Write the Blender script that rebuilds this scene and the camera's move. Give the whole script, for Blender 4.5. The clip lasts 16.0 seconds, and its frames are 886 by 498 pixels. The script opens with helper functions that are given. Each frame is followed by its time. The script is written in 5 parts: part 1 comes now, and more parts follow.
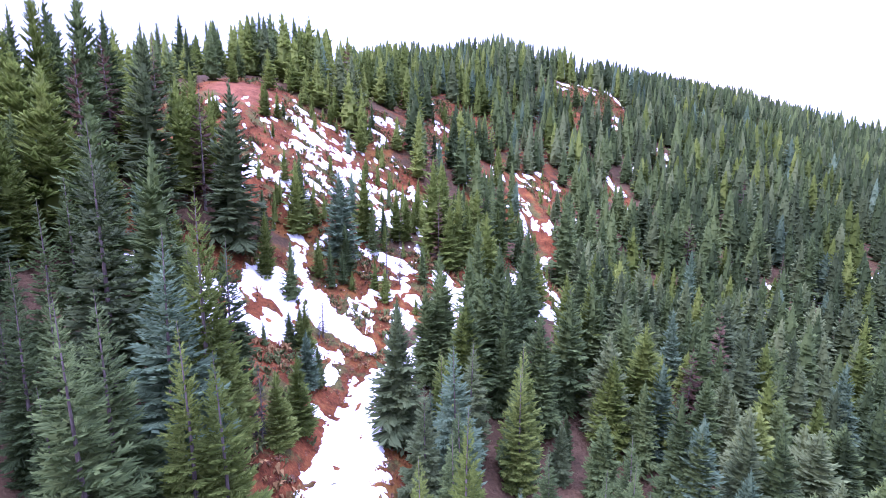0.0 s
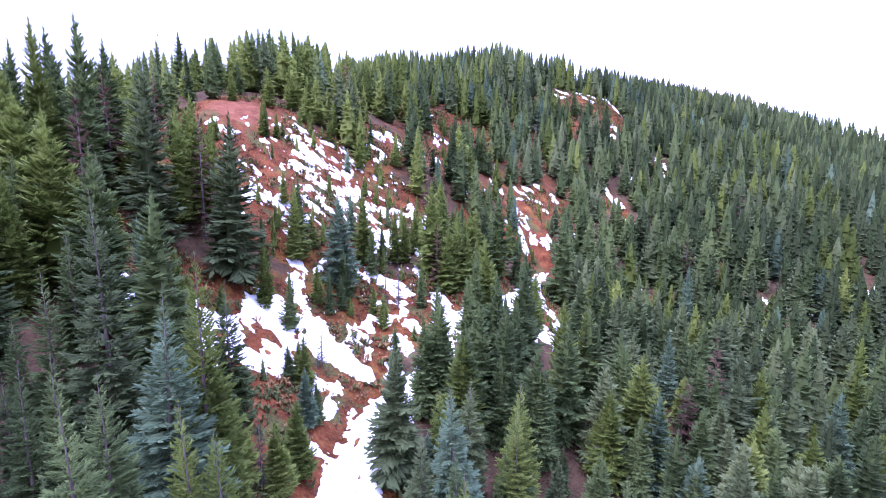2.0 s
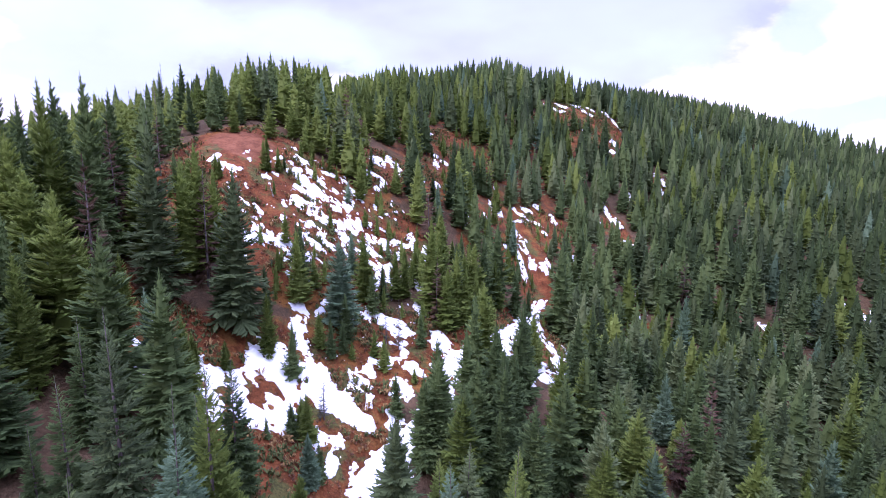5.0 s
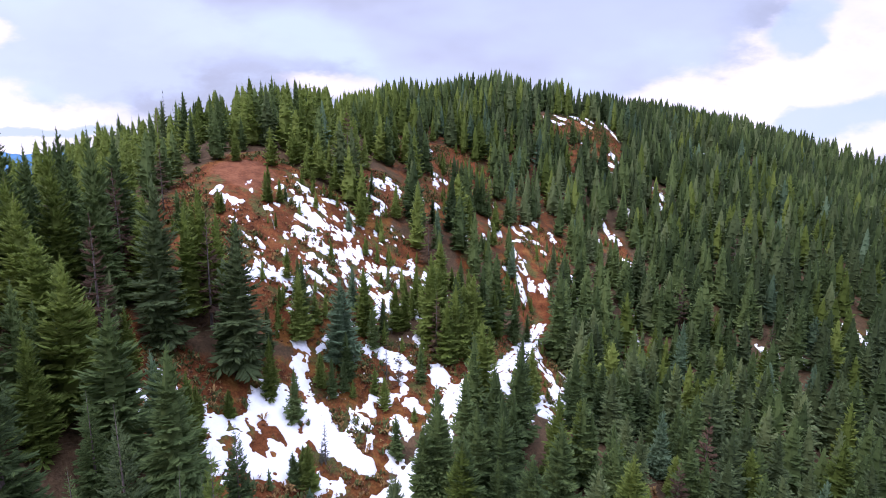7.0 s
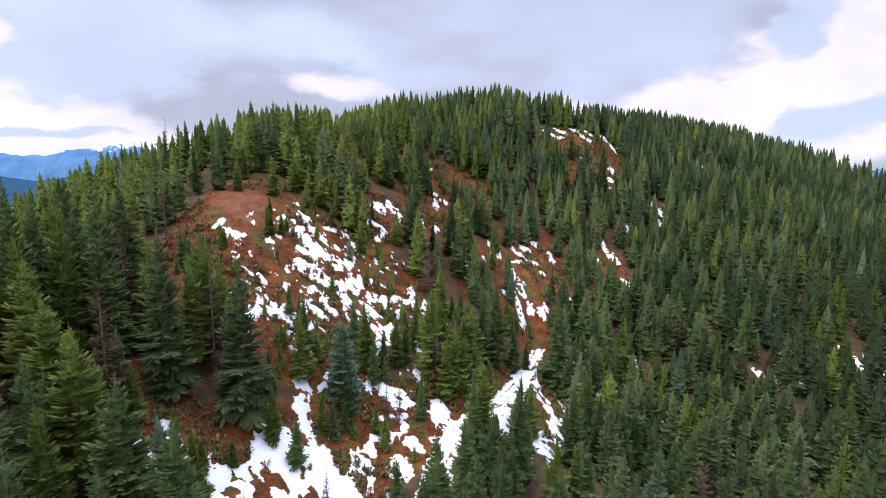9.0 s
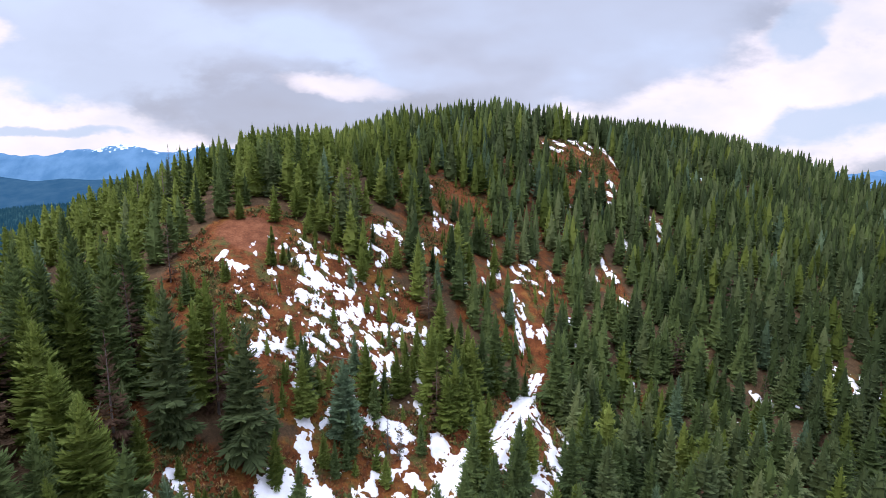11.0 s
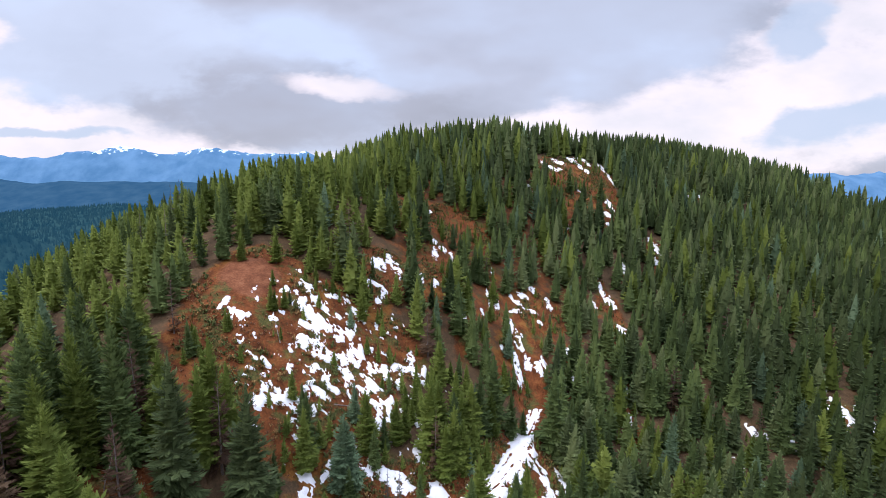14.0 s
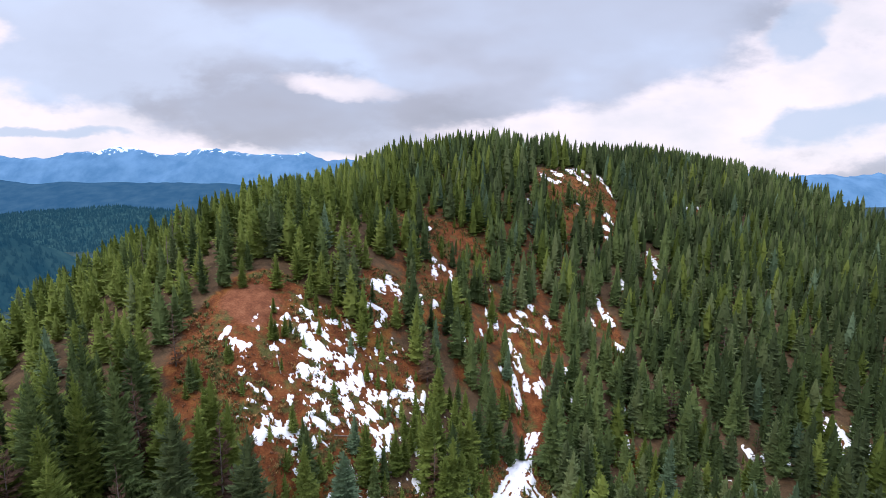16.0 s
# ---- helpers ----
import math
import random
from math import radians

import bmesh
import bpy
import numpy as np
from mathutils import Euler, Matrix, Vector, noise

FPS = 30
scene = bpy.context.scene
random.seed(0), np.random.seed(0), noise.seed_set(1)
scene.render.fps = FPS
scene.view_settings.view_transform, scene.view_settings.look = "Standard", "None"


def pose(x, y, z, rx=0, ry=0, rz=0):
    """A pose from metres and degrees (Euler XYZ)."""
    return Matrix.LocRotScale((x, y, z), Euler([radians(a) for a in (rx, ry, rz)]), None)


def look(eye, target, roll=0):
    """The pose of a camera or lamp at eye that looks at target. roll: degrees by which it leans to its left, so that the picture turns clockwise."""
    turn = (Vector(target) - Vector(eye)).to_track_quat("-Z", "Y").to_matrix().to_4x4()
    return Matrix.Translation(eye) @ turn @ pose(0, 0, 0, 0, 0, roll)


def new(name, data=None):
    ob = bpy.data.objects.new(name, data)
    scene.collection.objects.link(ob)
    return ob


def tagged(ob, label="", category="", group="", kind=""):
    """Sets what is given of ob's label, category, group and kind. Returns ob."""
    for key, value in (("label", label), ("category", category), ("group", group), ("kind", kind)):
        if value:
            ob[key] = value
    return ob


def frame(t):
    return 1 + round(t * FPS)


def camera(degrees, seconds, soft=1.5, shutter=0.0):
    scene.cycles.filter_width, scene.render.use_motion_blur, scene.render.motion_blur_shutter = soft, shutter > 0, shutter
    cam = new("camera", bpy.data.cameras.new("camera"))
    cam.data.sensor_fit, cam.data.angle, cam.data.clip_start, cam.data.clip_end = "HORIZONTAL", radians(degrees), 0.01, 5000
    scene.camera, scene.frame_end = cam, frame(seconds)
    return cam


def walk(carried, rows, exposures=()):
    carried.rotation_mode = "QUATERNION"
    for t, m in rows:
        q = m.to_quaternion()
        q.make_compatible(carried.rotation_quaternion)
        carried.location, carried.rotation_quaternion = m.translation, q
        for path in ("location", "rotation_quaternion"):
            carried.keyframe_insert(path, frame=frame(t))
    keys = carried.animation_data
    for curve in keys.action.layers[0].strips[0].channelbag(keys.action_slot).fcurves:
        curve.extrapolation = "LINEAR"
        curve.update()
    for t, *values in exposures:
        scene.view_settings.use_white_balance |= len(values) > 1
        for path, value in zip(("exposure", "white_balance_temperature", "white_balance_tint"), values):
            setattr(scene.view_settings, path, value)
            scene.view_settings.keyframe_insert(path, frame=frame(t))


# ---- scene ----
cam = camera(88.0, 16.0, soft=0.8)
METRES, EYE, TILT, LEAN, TURN = 50.0, 60.0, -9.2, 0.0, 0.0
ROWS = [
    (0.0, 0.0, 0.0, 0.0, 0.0, 0.0, -0.0),
    (0.5, 0.0014, -0.0016, 0.0182, -0.018, 0.037, 0.01),
    (1.0, 0.0024, -0.0043, 0.0385, -0.046, 0.064, 0.01),
    (1.5, 0.0029, -0.0068, 0.0601, -0.082, 0.064, 0.02),
    (2.0, 0.0035, -0.01, 0.082, -0.092, 0.082, 0.02),
    (2.5, 0.0033, -0.0139, 0.1058, -0.119, 0.11, 0.01),
    (3.0, 0.003, -0.0176, 0.1284, -0.137, 0.119, 0.01),
    (3.5, 0.0027, -0.021, 0.1513, -0.137, 0.119, 0.0),
    (4.0, 0.0024, -0.0246, 0.1748, -0.137, 0.128, 0.01),
    (6.5, 0.0058, -0.0511, 0.3247, -0.101, 0.174, 0.04),
    (7.0, 0.0062, -0.0574, 0.3598, -0.101, 0.202, 0.05),
    (7.5, 0.0059, -0.0629, 0.3953, -0.128, 0.22, 0.05),
    (8.0, 0.0068, -0.0691, 0.4306, -0.119, 0.229, 0.05),
    (8.5, 0.0062, -0.0753, 0.4657, -0.128, 0.275, 0.04),
    (9.0, 0.0057, -0.0815, 0.5014, -0.137, 0.275, 0.01),
    (11.5, 0.0025, -0.1103, 0.6755, -0.192, 0.312, -0.09),
    (12.0, 0.0034, -0.1162, 0.7094, -0.183, 0.33, -0.07),
    (12.5, 0.0036, -0.1219, 0.7443, -0.192, 0.348, -0.05),
    (13.0, 0.0033, -0.1265, 0.7801, -0.22, 0.33, -0.06),
    (13.5, 0.0052, -0.1323, 0.8149, -0.22, 0.348, -0.03),
    (14.0, 0.0064, -0.138, 0.8488, -0.229, 0.367, -0.03),
    (14.5, 0.0073, -0.1434, 0.884, -0.238, 0.367, -0.05),
    (15.0, 0.008, -0.1486, 0.9183, -0.257, 0.367, -0.05),
    (15.5, 0.0087, -0.1541, 0.9537, -0.257, 0.357, -0.06),
    (16.0, 0.0095, -0.1599, 0.9887, -0.247, 0.367, -0.08),
]
EXPOSURES = [(0.0, 1.52, 5190, 49), (3.5, 1.17, 5230, 48), (6.5, 0.53, 5850, 25), (9.0, 0.36, 6300, 15), (16.0, 0.27, 6470, 12)]
walk(cam, [(t, pose(0, 0, EYE, TILT, LEAN, TURN) @ pose(METRES * x, METRES * y, METRES * z, 90 + pitch, roll, yaw)) for t, x, y, z, yaw, pitch, roll in ROWS], EXPOSURES)

# ---- sky and sun ----
SUN_ELEVATION, SUN_AZIMUTH = 44.0, 238.0  # degrees; azimuth clockwise from +y


class Nodes:
    """Short-hand for building a node tree."""

    def __init__(self, tree):
        self.tree = tree

    def plug(self, n, sockets):
        for k, v in dict(sockets).items():
            if isinstance(v, bpy.types.NodeSocket):
                self.tree.links.new(v, n.inputs[k])
            else:
                n.inputs[k].default_value = v
        return n

    def add(self, kind, sockets=()):
        return self.plug(self.tree.nodes.new(kind), sockets)

    def math(self, op, a, b=0.0, clamp=False):
        n = self.add("ShaderNodeMath")
        n.operation, n.use_clamp = op, clamp
        return self.plug(n, {0: a, 1: b}).outputs[0]

    def vector(self, op, a, b):
        n = self.add("ShaderNodeVectorMath")
        n.operation = op
        self.plug(n, {0: a, 1: b})
        return n.outputs["Value"] if op == "DISTANCE" else n.outputs[0]

    def noise(self, vec, scale, detail=4.0, rough=0.55):
        return self.add("ShaderNodeTexNoise", {"Vector": vec, "Scale": scale, "Detail": detail, "Roughness": rough}).outputs["Fac"]

    def ramp(self, fac, stops):
        n = self.add("ShaderNodeValToRGB", {"Fac": fac})
        e = n.color_ramp.elements
        while len(e) < len(stops):
            e.new(0.5)
        for el, (p, c) in zip(e, stops):
            el.position, el.color = p, (*c, 1)
        return n.outputs["Color"]

    def smooth(self, x, lo, hi):
        n = self.add("ShaderNodeMapRange")
        n.interpolation_type = "SMOOTHSTEP"
        return self.plug(n, {"Value": x, "From Min": lo, "From Max": hi}).outputs[0]

    def mix(self, fac, a, b):
        n = self.add("ShaderNodeMix")
        n.data_type = "RGBA"
        a, b = [v if isinstance(v, bpy.types.NodeSocket) else (*v, 1) for v in (a, b)]
        return self.plug(n, {0: fac, 6: a, 7: b}).outputs[2]


def make_sky():
    world = bpy.data.worlds.new("sky")
    scene.world = world
    world.use_nodes = True
    world.node_tree.nodes.clear()
    n = Nodes(world.node_tree)
    sky = n.add("ShaderNodeTexSky")
    sky.sky_type, sky.sun_disc, sky.altitude = "NISHITA", False, 900.0
    sky.sun_elevation, sky.sun_rotation = radians(SUN_ELEVATION), radians(SUN_AZIMUTH)
    ray = n.add("ShaderNodeTexCoord").outputs["Generated"]
    sep = n.add("ShaderNodeSeparateXYZ", {0: ray})
    ahead = n.math("MAXIMUM", n.math("ABSOLUTE", sep.outputs[1]), 0.12)
    u = n.math("DIVIDE", sep.outputs[0], ahead)
    v = n.math("DIVIDE", sep.outputs[2], ahead)
    plane = n.add("ShaderNodeCombineXYZ", {0: u, 1: n.math("MULTIPLY", v, 2.2), 2: sep.outputs[1]}).outputs[0]
    warp = n.math("MULTIPLY", n.math("SUBTRACT", n.noise(plane, 3.2, 5.0, 0.6), 0.5), 0.16)
    warp2 = n.math("MULTIPLY", n.math("SUBTRACT", n.noise(n.vector("ADD", plane, (7.1, 3.3, 0)), 4.0, 5.0, 0.6), 0.5), 0.09)
    uu, vv = n.math("ADD", u, warp), n.math("ADD", v, warp2)

    torn = n.math("MULTIPLY", n.math("SUBTRACT", n.noise(n.vector("ADD", plane, (3.7, 1.9, 0)), 6.0, 5.0, 0.58), 0.5), 3.4)

    def gap(u0, v0, ru, rv, tilt=0.0, soft=1.0):
        """A soft oval break in the cloud deck."""
        du = n.math("DIVIDE", n.math("SUBTRACT", uu, u0), ru)
        dv = n.math("DIVIDE", n.math("SUBTRACT", n.math("SUBTRACT", vv, v0), n.math("MULTIPLY", n.math("SUBTRACT", uu, u0), tilt)), rv)
        d = n.math("ADD", n.math("MULTIPLY", du, du), n.math("MULTIPLY", dv, dv))
        return n.smooth(n.math("ADD", d, torn), 1.1 + 0.6 * soft, 1.1 - 0.65 * soft)

    gaps = [(0.62, 0.10, 0.60, 0.115, 0.16), (0.35, 0.07, 0.42, 0.075, 0.05), (0.95, 0.26, 0.30, 0.14, 0.1), (-0.87, 0.088, 0.42, 0.085, -0.18), (-0.42, 0.035, 0.40, 0.035, -0.06), (-0.20, 0.188, 0.11, 0.017, -0.10, 2.2), (-0.96, 0.29, 0.085, 0.035, 0.0)]
    bright = None
    for g in gaps:
        o = gap(*g)
        bright = o if bright is None else n.math("MAXIMUM", bright, o)
    shade = None
    for g in ((0.92, 0.138, 0.22, 0.040, 0.22), (0.74, 0.30, 0.06, 0.055, 0.3), (-0.88, 0.092, 0.20, 0.012, -0.06)):
        o = gap(*g)
        shade = o if shade is None else n.math("MAXIMUM", shade, o)
    body = n.noise(plane, 2.1, 4.0, 0.5)
    # rolled cloud bases: soft grey with lighter, bluer folds
    grey = n.ramp(body, [(0.32, (0.37, 0.39, 0.48)), (0.48, (0.48, 0.515, 0.645)), (0.64, (0.575, 0.67, 0.89))])
    dark = gap(-0.38, 0.16, 0.42, 0.085, -0.12)
    grey = n.mix(n.math("MULTIPLY", dark, 0.55), grey, (0.33, 0.335, 0.40))
    grey = n.mix(n.math("MULTIPLY", gap(0.38, 0.36, 0.36, 0.12, 0.0, 2.0), 0.75), grey, (0.50, 0.56, 0.72))
    grey = n.mix(n.math("MULTIPLY", gap(-0.80, 0.27, 0.42, 0.13, 0.0), 0.6), grey, (0.62, 0.71, 0.92))
    white = n.ramp(n.noise(plane, 5.0, 4.0), [(0.3, (0.74, 0.72, 0.80)), (0.62, (0.90, 0.825, 0.90))])
    cloud = n.mix(bright, grey, white)
    cloud = n.mix(n.math("MULTIPLY", shade, 0.8), cloud, (0.45, 0.555, 0.74))
    # an overcast sky is brightest overhead
    zenith = n.math("ADD", 1.0, n.math("MULTIPLY", n.smooth(sep.outputs[2], 0.38, 0.85), 3.6))
    deck = n.add("ShaderNodeBackground", {"Color": cloud, "Strength": zenith})
    air = n.add("ShaderNodeBackground", {"Color": sky.outputs[0], "Strength": 0.1})
    both = n.add("ShaderNodeMixShader", {0: 0.93, 1: air.outputs[0], 2: deck.outputs[0]})
    n.add("ShaderNodeOutputWorld", {"Surface": both.outputs[0]})


make_sky()
sun = new("sun", bpy.data.lights.new("sun", "SUN"))
sun.data.energy, sun.data.angle, sun.data.color = 1.7, radians(20), (1.0, 0.95, 0.88)
az, el = radians(SUN_AZIMUTH), radians(SUN_ELEVATION)
sun.matrix_world = look((math.sin(az) * math.cos(el) * 500, math.cos(az) * math.cos(el) * 500, math.sin(el) * 500), (0, 0, 0))


# ---- materials ----
def material(name):
    m = bpy.data.materials.new(name)
    m.use_nodes = True
    m.node_tree.nodes.clear()
    n = Nodes(m.node_tree)
    return m, n


def finish(n, color, rough=0.8, specular=0.3, bump=None, strength=0.4, distance=0.05, through_light=0.0):
    sockets = {"Base Color": color, "Roughness": rough, "Specular IOR Level": specular}
    if bump is not None:
        sockets["Normal"] = n.add("ShaderNodeBump", {"Height": bump, "Strength": strength, "Distance": distance}).outputs[0]
    shader = n.add("ShaderNodeBsdfPrincipled", sockets).outputs[0]
    if through_light:
        leaf = n.add("ShaderNodeBsdfTranslucent", {"Color": color}).outputs[0]
        shader = n.add("ShaderNodeMixShader", {0: through_light, 1: shader, 2: leaf}).outputs[0]
    n.add("ShaderNodeOutputMaterial", {"Surface": shader})


def needle_material(name, dark, mid, light):
    """Conifer foliage: tint by tree (painted slope shade included), by branch and by patch."""
    m, n = material(name)
    geo = n.add("ShaderNodeNewGeometry")
    info = n.add("ShaderNodeObjectInfo")
    patch = n.noise(geo.outputs["Position"], 0.22, 2.0)
    fine = n.noise(geo.outputs["Position"], 3.0, 3.0)
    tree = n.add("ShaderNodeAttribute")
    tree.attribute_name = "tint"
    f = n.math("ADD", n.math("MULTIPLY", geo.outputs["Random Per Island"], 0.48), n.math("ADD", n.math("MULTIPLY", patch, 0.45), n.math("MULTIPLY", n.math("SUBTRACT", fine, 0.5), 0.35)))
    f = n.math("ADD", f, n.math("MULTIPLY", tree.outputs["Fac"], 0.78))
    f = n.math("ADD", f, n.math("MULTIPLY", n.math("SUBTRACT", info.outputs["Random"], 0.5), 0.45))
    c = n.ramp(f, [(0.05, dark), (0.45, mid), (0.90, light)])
    finish(n, c, 0.75, 0.15, through_light=0.45)
    return m


NEEDLES = [
    needle_material("needles_dark_green", (0.049, 0.073, 0.026), (0.087, 0.125, 0.041), (0.158, 0.208, 0.068)),
    needle_material("needles_blue_green", (0.063, 0.099, 0.054), (0.114, 0.173, 0.093), (0.204, 0.283, 0.160)),
    needle_material("needles_yellow_green", (0.080, 0.110, 0.021), (0.142, 0.183, 0.036), (0.227, 0.273, 0.063)),
    needle_material("needles_grey_green", (0.060, 0.083, 0.033), (0.108, 0.141, 0.055), (0.187, 0.226, 0.093)),
    needle_material("needles_dead_red", (0.052, 0.030, 0.019), (0.097, 0.055, 0.034), (0.157, 0.100, 0.059)),
    needle_material("needles_sparse_dark", (0.046, 0.049, 0.036), (0.080, 0.084, 0.062), (0.137, 0.137, 0.102)),
]


def bark_material():
    m, n = material("bark")
    pos = n.add("ShaderNodeNewGeometry").outputs["Position"]
    stretched = n.add("ShaderNodeMapping", {"Vector": pos, "Scale": (9.0, 9.0, 1.6)}).outputs[0]
    a = n.noise(stretched, 1.0, 5.0, 0.65)
    b = n.noise(pos, 0.7, 2.0)
    c = n.ramp(n.math("ADD", n.math("MULTIPLY", a, 0.7), n.math("MULTIPLY", b, 0.3)), [(0.3, (0.060, 0.044, 0.038)), (0.52, (0.15, 0.118, 0.105)), (0.72, (0.27, 0.230, 0.212))])
    finish(n, c, 0.9, 0.15, bump=a, strength=0.7, distance=0.04)
    return m


BARK = bark_material()


def ground_material():
    """Red-brown earth and dead bracken, ochre grass, dark litter; far off a cover of dark woods."""
    m, n = material("hillside_earth")
    pos = n.add("ShaderNodeNewGeometry").outputs["Position"]
    big = n.noise(pos, 0.045, 4.0, 0.6)
    mid = n.noise(pos, 0.33, 5.0, 0.65)
    fine = n.noise(pos, 2.4, 6.0, 0.7)
    f = n.math("ADD", n.math("MULTIPLY", mid, 0.55), n.math("MULTIPLY", fine, 0.45))
    red = n.ramp(f, [(0.34, (0.030, 0.012, 0.005)), (0.45, (0.098, 0.031, 0.011)), (0.56, (0.175, 0.057, 0.019)), (0.70, (0.255, 0.110, 0.042))])
    ochre = n.ramp(f, [(0.32, (0.040, 0.019, 0.006)), (0.5, (0.155, 0.064, 0.015)), (0.70, (0.260, 0.124, 0.034))])
    c = n.mix(n.smooth(n.math("ADD", n.math("MULTIPLY", big, 0.6), n.math("MULTIPLY", mid, 0.4)), 0.51, 0.62), red, ochre)
    open_soil = n.add("ShaderNodeAttribute")
    open_soil.attribute_name = "soil"
    pale = n.ramp(f, [(0.36, (0.080, 0.028, 0.013)), (0.52, (0.168, 0.062, 0.029)), (0.68, (0.255, 0.108, 0.054))])
    green = n.ramp(fine, [(0.35, (0.030, 0.042, 0.014)), (0.7, (0.10, 0.125, 0.035))])
    c = n.mix(n.math("MULTIPLY", n.smooth(n.noise(pos, 0.19, 5.0, 0.65), 0.51, 0.62), 0.75), c, green)
    c = n.mix(n.smooth(n.math("ADD", open_soil.outputs["Fac"], n.math("MULTIPLY", n.math("SUBTRACT", mid, 0.5), 1.2)), 0.35, 0.75), c, pale)
    litter = n.ramp(f, [(0.32, (0.034, 0.027, 0.015)), (0.5, (0.092, 0.056, 0.030)), (0.70, (0.160, 0.096, 0.052))])
    cover = n.add("ShaderNodeAttribute")
    cover.attribute_name = "bracken"
    c = n.mix(n.smooth(n.math("ADD", cover.outputs["Fac"], n.math("MULTIPLY", n.math("SUBTRACT", mid, 0.5), 0.9)), 0.25, 0.6), litter, c)
    far = n.vector("DISTANCE", pos, (40.0, 200.0, 80.0))
    woods = n.ramp(n.noise(pos, 0.055, 6.0, 0.7), [(0.3, (0.012, 0.026, 0.024)), (0.55, (0.020, 0.042, 0.044)), (0.8, (0.040, 0.068, 0.058))])
    c = n.mix(n.smooth(far, 330.0, 480.0), c, woods)
    finish(n, c, 0.95, 0.1, bump=n.math("ADD", n.math("MULTIPLY", mid, 0.6), fine), strength=0.8, distance=0.25)
    return m


def snow_material():
    m, n = material("old_snow")
    pos = n.add("ShaderNodeNewGeometry").outputs["Position"]
    a = n.noise(pos, 0.8, 5.0, 0.6)
    b = n.noise(pos, 6.0, 4.0, 0.6)
    c = n.ramp(n.math("ADD", n.math("MULTIPLY", a, 0.6), n.math("MULTIPLY", b, 0.4)), [(0.28, (0.58, 0.52, 0.50)), (0.42, (0.76, 0.745, 0.76)), (0.7, (0.84, 0.835, 0.85))])
    finish(n, c, 0.6, 0.3, bump=n.math("ADD", a, n.math("MULTIPLY", b, 0.4)), strength=0.5, distance=0.12)
    return m


def simple_material(name, dark, light, scale, rough=0.85, air=None):
    """Two-tone grain; air: distance haze painted on as blue glow, for far backdrops alone."""
    m, n = material(name)
    pos = n.add("ShaderNodeNewGeometry").outputs["Position"]
    a = n.noise(pos, scale, 6.0, 0.65)
    c = n.ramp(a, [(0.35, dark), (0.68, light)])
    if air is None:
        finish(n, c, rough, 0.15, bump=a, strength=0.5)
        return m
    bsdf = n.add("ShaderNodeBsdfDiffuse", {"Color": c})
    haze_glow = n.add("ShaderNodeEmission", {"Color": (*air, 1), "Strength": 1.0})
    both = n.add("ShaderNodeAddShader", {0: bsdf.outputs[0], 1: haze_glow.outputs[0]})
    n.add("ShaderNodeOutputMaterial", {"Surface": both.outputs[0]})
    return m


EARTH, SNOW = ground_material(), snow_material()
SHRUB = simple_material("dry_shrub", (0.090, 0.046, 0.028), (0.24, 0.115, 0.060), 1.7)
OCHRE_SHRUB = simple_material("ochre_bracken", (0.11, 0.06, 0.02), (0.34, 0.20, 0.075), 1.5)
GREEN_SHRUB = simple_material("green_shrub", (0.040, 0.052, 0.016), (0.120, 0.135, 0.040), 1.3)
DEADWOOD = simple_material("weathered_wood", (0.12, 0.09, 0.075), (0.32, 0.26, 0.22), 2.5)
# blue in these base colours and in air is painted distance haze
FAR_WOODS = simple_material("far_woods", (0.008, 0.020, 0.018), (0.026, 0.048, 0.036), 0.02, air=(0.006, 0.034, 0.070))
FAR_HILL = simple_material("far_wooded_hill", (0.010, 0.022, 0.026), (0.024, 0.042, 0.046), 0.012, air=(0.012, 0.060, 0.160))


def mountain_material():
    """A far range with snow on its upper faces; blue haze painted into it."""
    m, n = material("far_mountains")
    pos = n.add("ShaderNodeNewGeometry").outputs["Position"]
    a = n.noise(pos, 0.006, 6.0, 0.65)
    # rock colour shifted to blue for the haze of distance
    hazy_rock = n.ramp(a, [(0.35, (0.030, 0.055, 0.095)), (0.65, (0.075, 0.120, 0.180))])
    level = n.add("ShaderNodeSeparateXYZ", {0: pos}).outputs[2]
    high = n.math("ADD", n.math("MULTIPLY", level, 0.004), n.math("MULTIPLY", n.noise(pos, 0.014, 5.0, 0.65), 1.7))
    c = n.mix(n.smooth(high, 2.24, 2.36), hazy_rock, (0.62, 0.68, 0.78))
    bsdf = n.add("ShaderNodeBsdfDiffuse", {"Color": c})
    # even blue emission painted over the slopes in place of hazy air
    haze_glow = n.add("ShaderNodeEmission", {"Color": (0.050, 0.150, 0.310, 1), "Strength": 1.0})
    both = n.add("ShaderNodeAddShader", {0: bsdf.outputs[0], 1: haze_glow.outputs[0]})
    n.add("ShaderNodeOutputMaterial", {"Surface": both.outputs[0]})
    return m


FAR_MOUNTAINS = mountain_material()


# ---- the lie of the land ----
def lattice(ix, iy, seed):
    k = (ix.astype(np.int64) * 374761393 + iy.astype(np.int64) * 668265263 + seed * 974711) & 0x7FFFFFFF
    k = ((k ^ (k >> 13)) * 1274126177) & 0x7FFFFFFF
    return ((k ^ (k >> 16)) & 0xFFFF) / 65535.0


